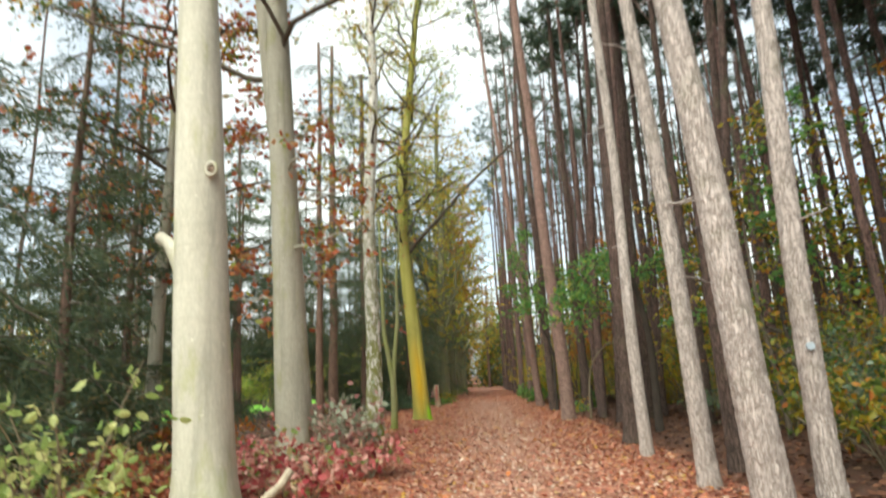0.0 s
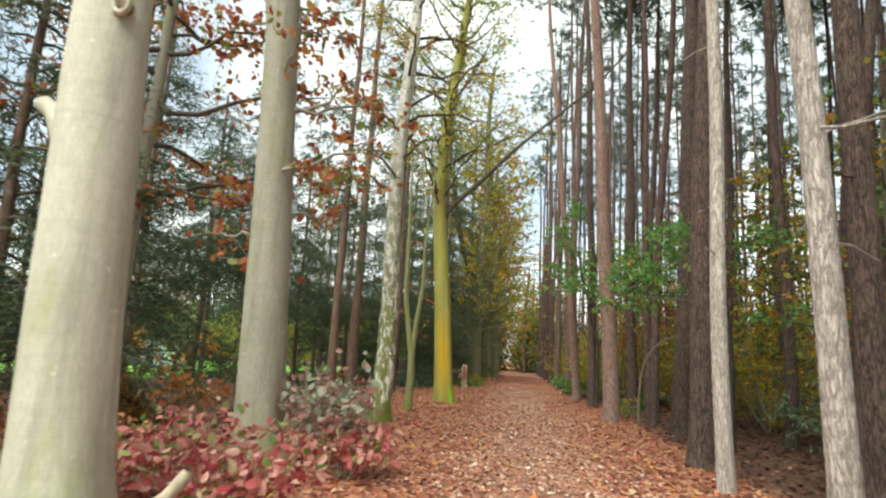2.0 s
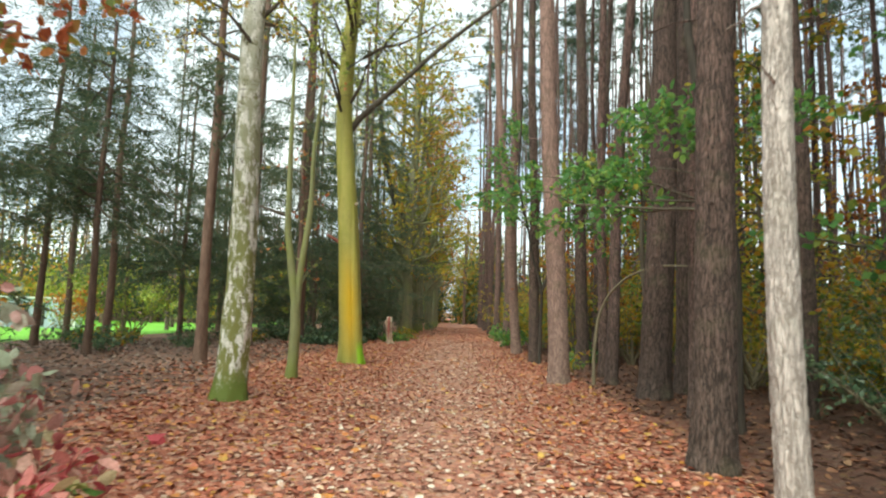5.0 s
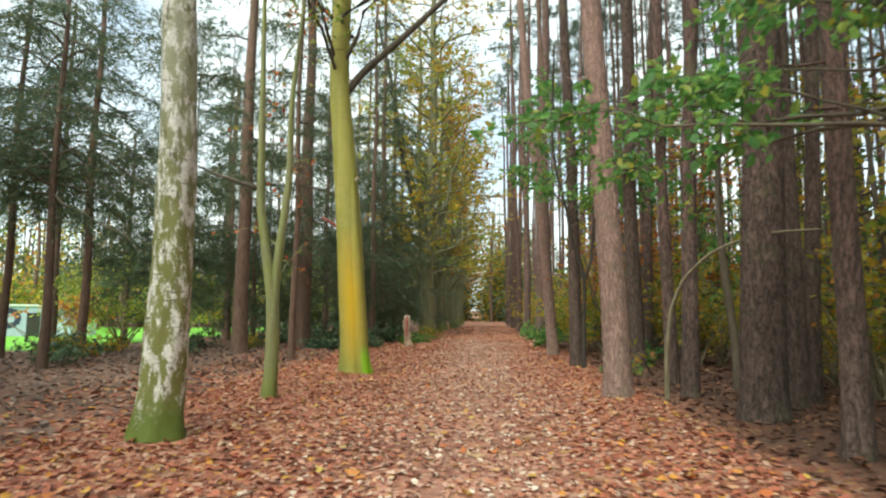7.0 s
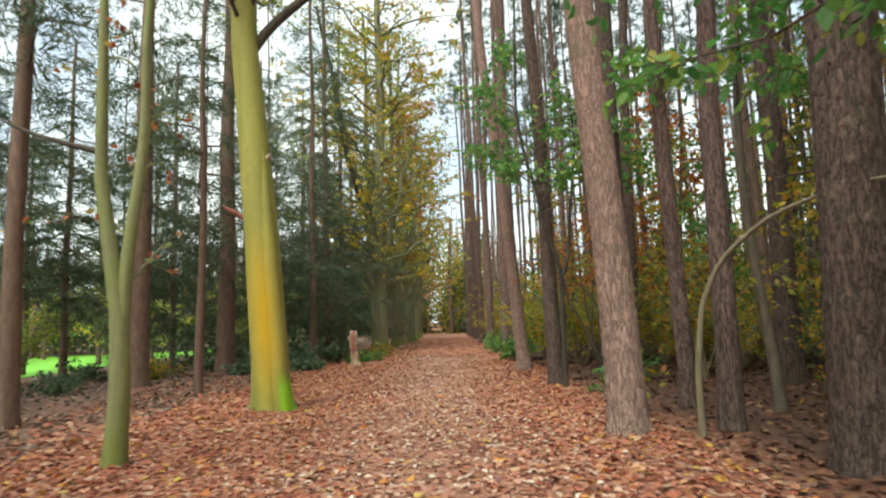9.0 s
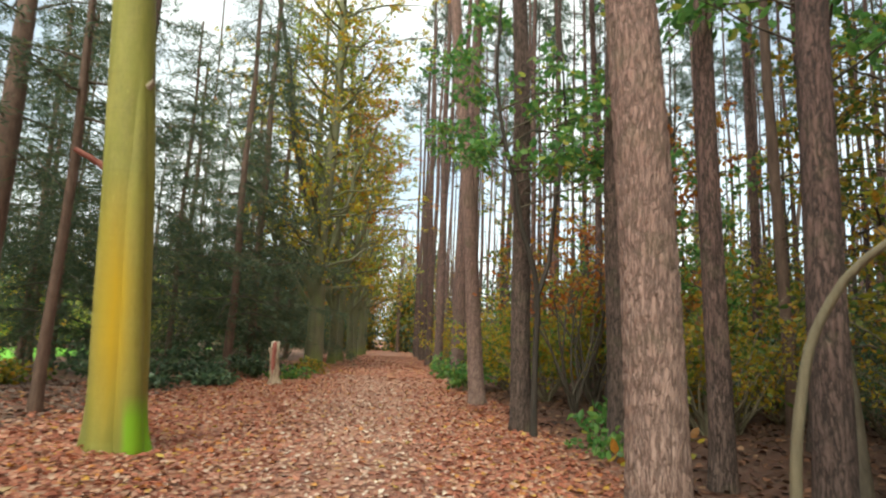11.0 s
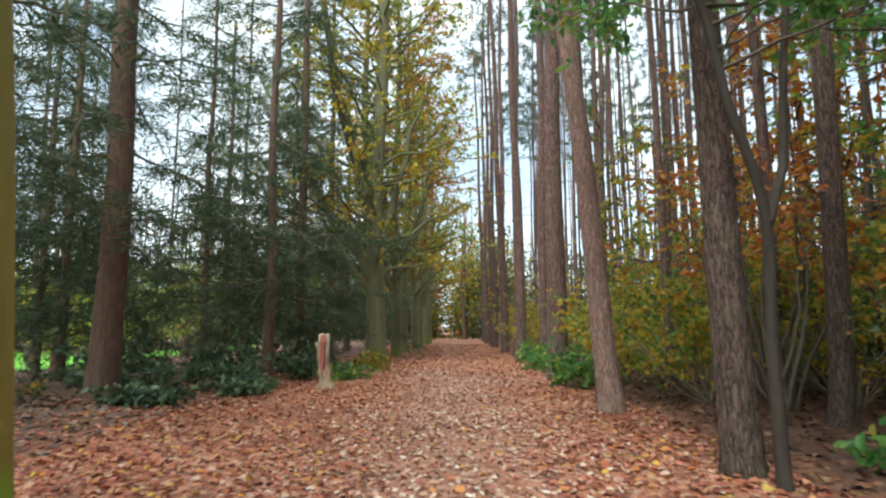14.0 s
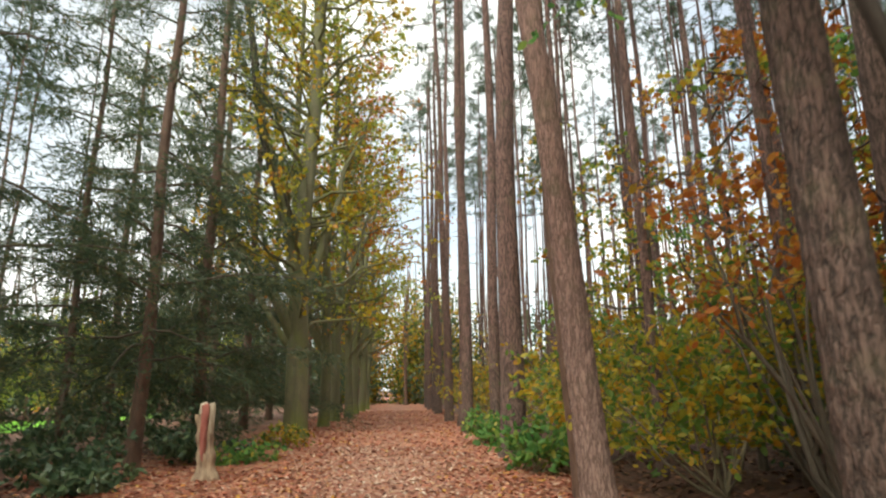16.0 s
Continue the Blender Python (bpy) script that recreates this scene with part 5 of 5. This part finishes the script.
far_woods("far_woods", "distant pine wood with dark undergrowth", 200, 60000, lambda r: (r.uniform(20, 52), r.uniform(-25, 100)), (0.5, 9), M_NEEDLE_FIR, 0.4)
far_woods("far_woods", "distant wood closing the way ahead", 150, 36000, lambda r: (lambda x: (x if abs(x + 0.6) > 1.6 else x + 4.5, r.uniform(74, 98)))(r.uniform(-30, 30)), (0.5, 11), M_NEEDLE_FIR, 0.36)
far_woods("far_woods", "leaf wall at the far end of the path", 30, 30000, lambda r: (lambda x: (x if abs(x + 0.5) > 1.1 else x + 2.6, r.uniform(80, 92)))(r.uniform(-7, 8)), (0.5, 13), M_LEAF_MIX, 0.3)
far_woods("far_woods", "dark conifers at the lawn's far side", 70, 40000, lambda r: (r.uniform(-62, -7), r.uniform(70, 92)), (0.5, 10), M_NEEDLE_FIR, 0.4)
far_woods("far_woods", "distant dark wood behind the lawn", 160, 42000, lambda r: (r.uniform(-80, -36), r.uniform(-20, 95)), (0.5, 12), M_LEAF_MIX, 0.4)
far_woods("far_woods", "distant wood behind the path's start", 120, 18000, lambda r: (r.uniform(-40, 40), r.uniform(-46, -24)), (0.5, 12), M_NEEDLE_FIR, 0.4)

# ---- leaf litter ----
rng = np.random.default_rng(88)


def litter(n, x0, x1, y0, y1, size, power=1.0):
    x, y = rng.uniform(x0, x1, n), y0 + (y1 - y0) * rng.random(n) ** power
    p = np.stack([x, y, ground_z(x, y) + rng.uniform(0.004, 0.03, n)], -1)
    a = rng.uniform(0, 6.28, n)
    d = np.stack([np.cos(a), np.sin(a), rng.normal(size=n) * 0.16], -1)
    side = unit(np.stack([-np.sin(a), np.cos(a), rng.normal(size=n) * 0.25], -1))
    return p, d, size, side


g = Geo()
for n, x0, x1, y0, y1, s in ((46000, -3.8, 3.2, 3, 32, 0.075), (11000, -3.2, 3.6, 32, 60, 0.1), (5000, -6, -3.2, 5, 36, 0.095)):
    p, d, size, side = litter(n, x0, x1, y0, y1, s)
    keep = (np.abs(p[:, 0] - 0.4) + rng.normal(size=n) * 0.5 > 1.0) | (p[:, 1] > 34)
    blades(g, p[keep], d[keep], size, 0.4, rng, False, 0.3, side[keep])
tagged(part("leaf_litter", g, M_LITTER), "red-brown and orange fallen leaves along the path edges", "fallen leaves", kind="stuff")
g = Geo()
p, d, size, side = litter(32000, -2.0, 2.8, 3, 36, 0.065)
keep = np.abs(p[:, 0] - 0.4) + rng.normal(size=32000) * 0.5 < 1.35
blades(g, p[keep], d[keep], size, 0.42, rng, False, 0.3, side[keep])
tagged(part("leaf_litter", g, M_LITTER_PALE), "pale tan trodden leaves on the middle of the path", "fallen leaves", kind="stuff")
g = Geo()
p, d, size, side = litter(12000, -16, -3.8, 7, 30, 0.11)
blades(g, p, d, size, 0.4, rng, False, 0.3, side)
tagged(part("leaf_litter", g, M_LITTER_GREY), "dull grey-brown leaves under the trees", "fallen leaves", kind="stuff")
# right of the path, leaves with the pines' shade in their colour
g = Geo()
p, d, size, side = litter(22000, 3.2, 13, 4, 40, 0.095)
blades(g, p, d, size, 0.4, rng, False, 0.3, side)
tagged(part("leaf_litter", g, M_LITTER_DARK), "brown leaves under the pines, coloured darker for shade", "fallen leaves", kind="stuff")

# single bright leaves that stand out on the path
kinds = []
for k in range(6):
    g = Geo()
    blades(g, [(0, 0, 0.0)], [(0, 1, 0.12 * (k % 3 - 1))], 0.095 + 0.008 * k, 0.42, rng, False, 0.35, np.array([[1.0, 0, 0.1 * (k % 2)]]))
    kinds.append(mesh_of("fallen_leaf", g, M_LEAF_BRIGHT))
for k in range(280):
    x, y = rng.uniform(-2.6, 3.0), rng.uniform(4.0, 27.0)
    o = part("fallen_leaf", kinds[k % 6], None, ground)
    o.location = (x, y, float(ground_z(x, y)) + rng.uniform(0.025, 0.04))
    o.rotation_euler = (rng.normal() * 0.15, rng.normal() * 0.15, rng.uniform(0, 6.28))
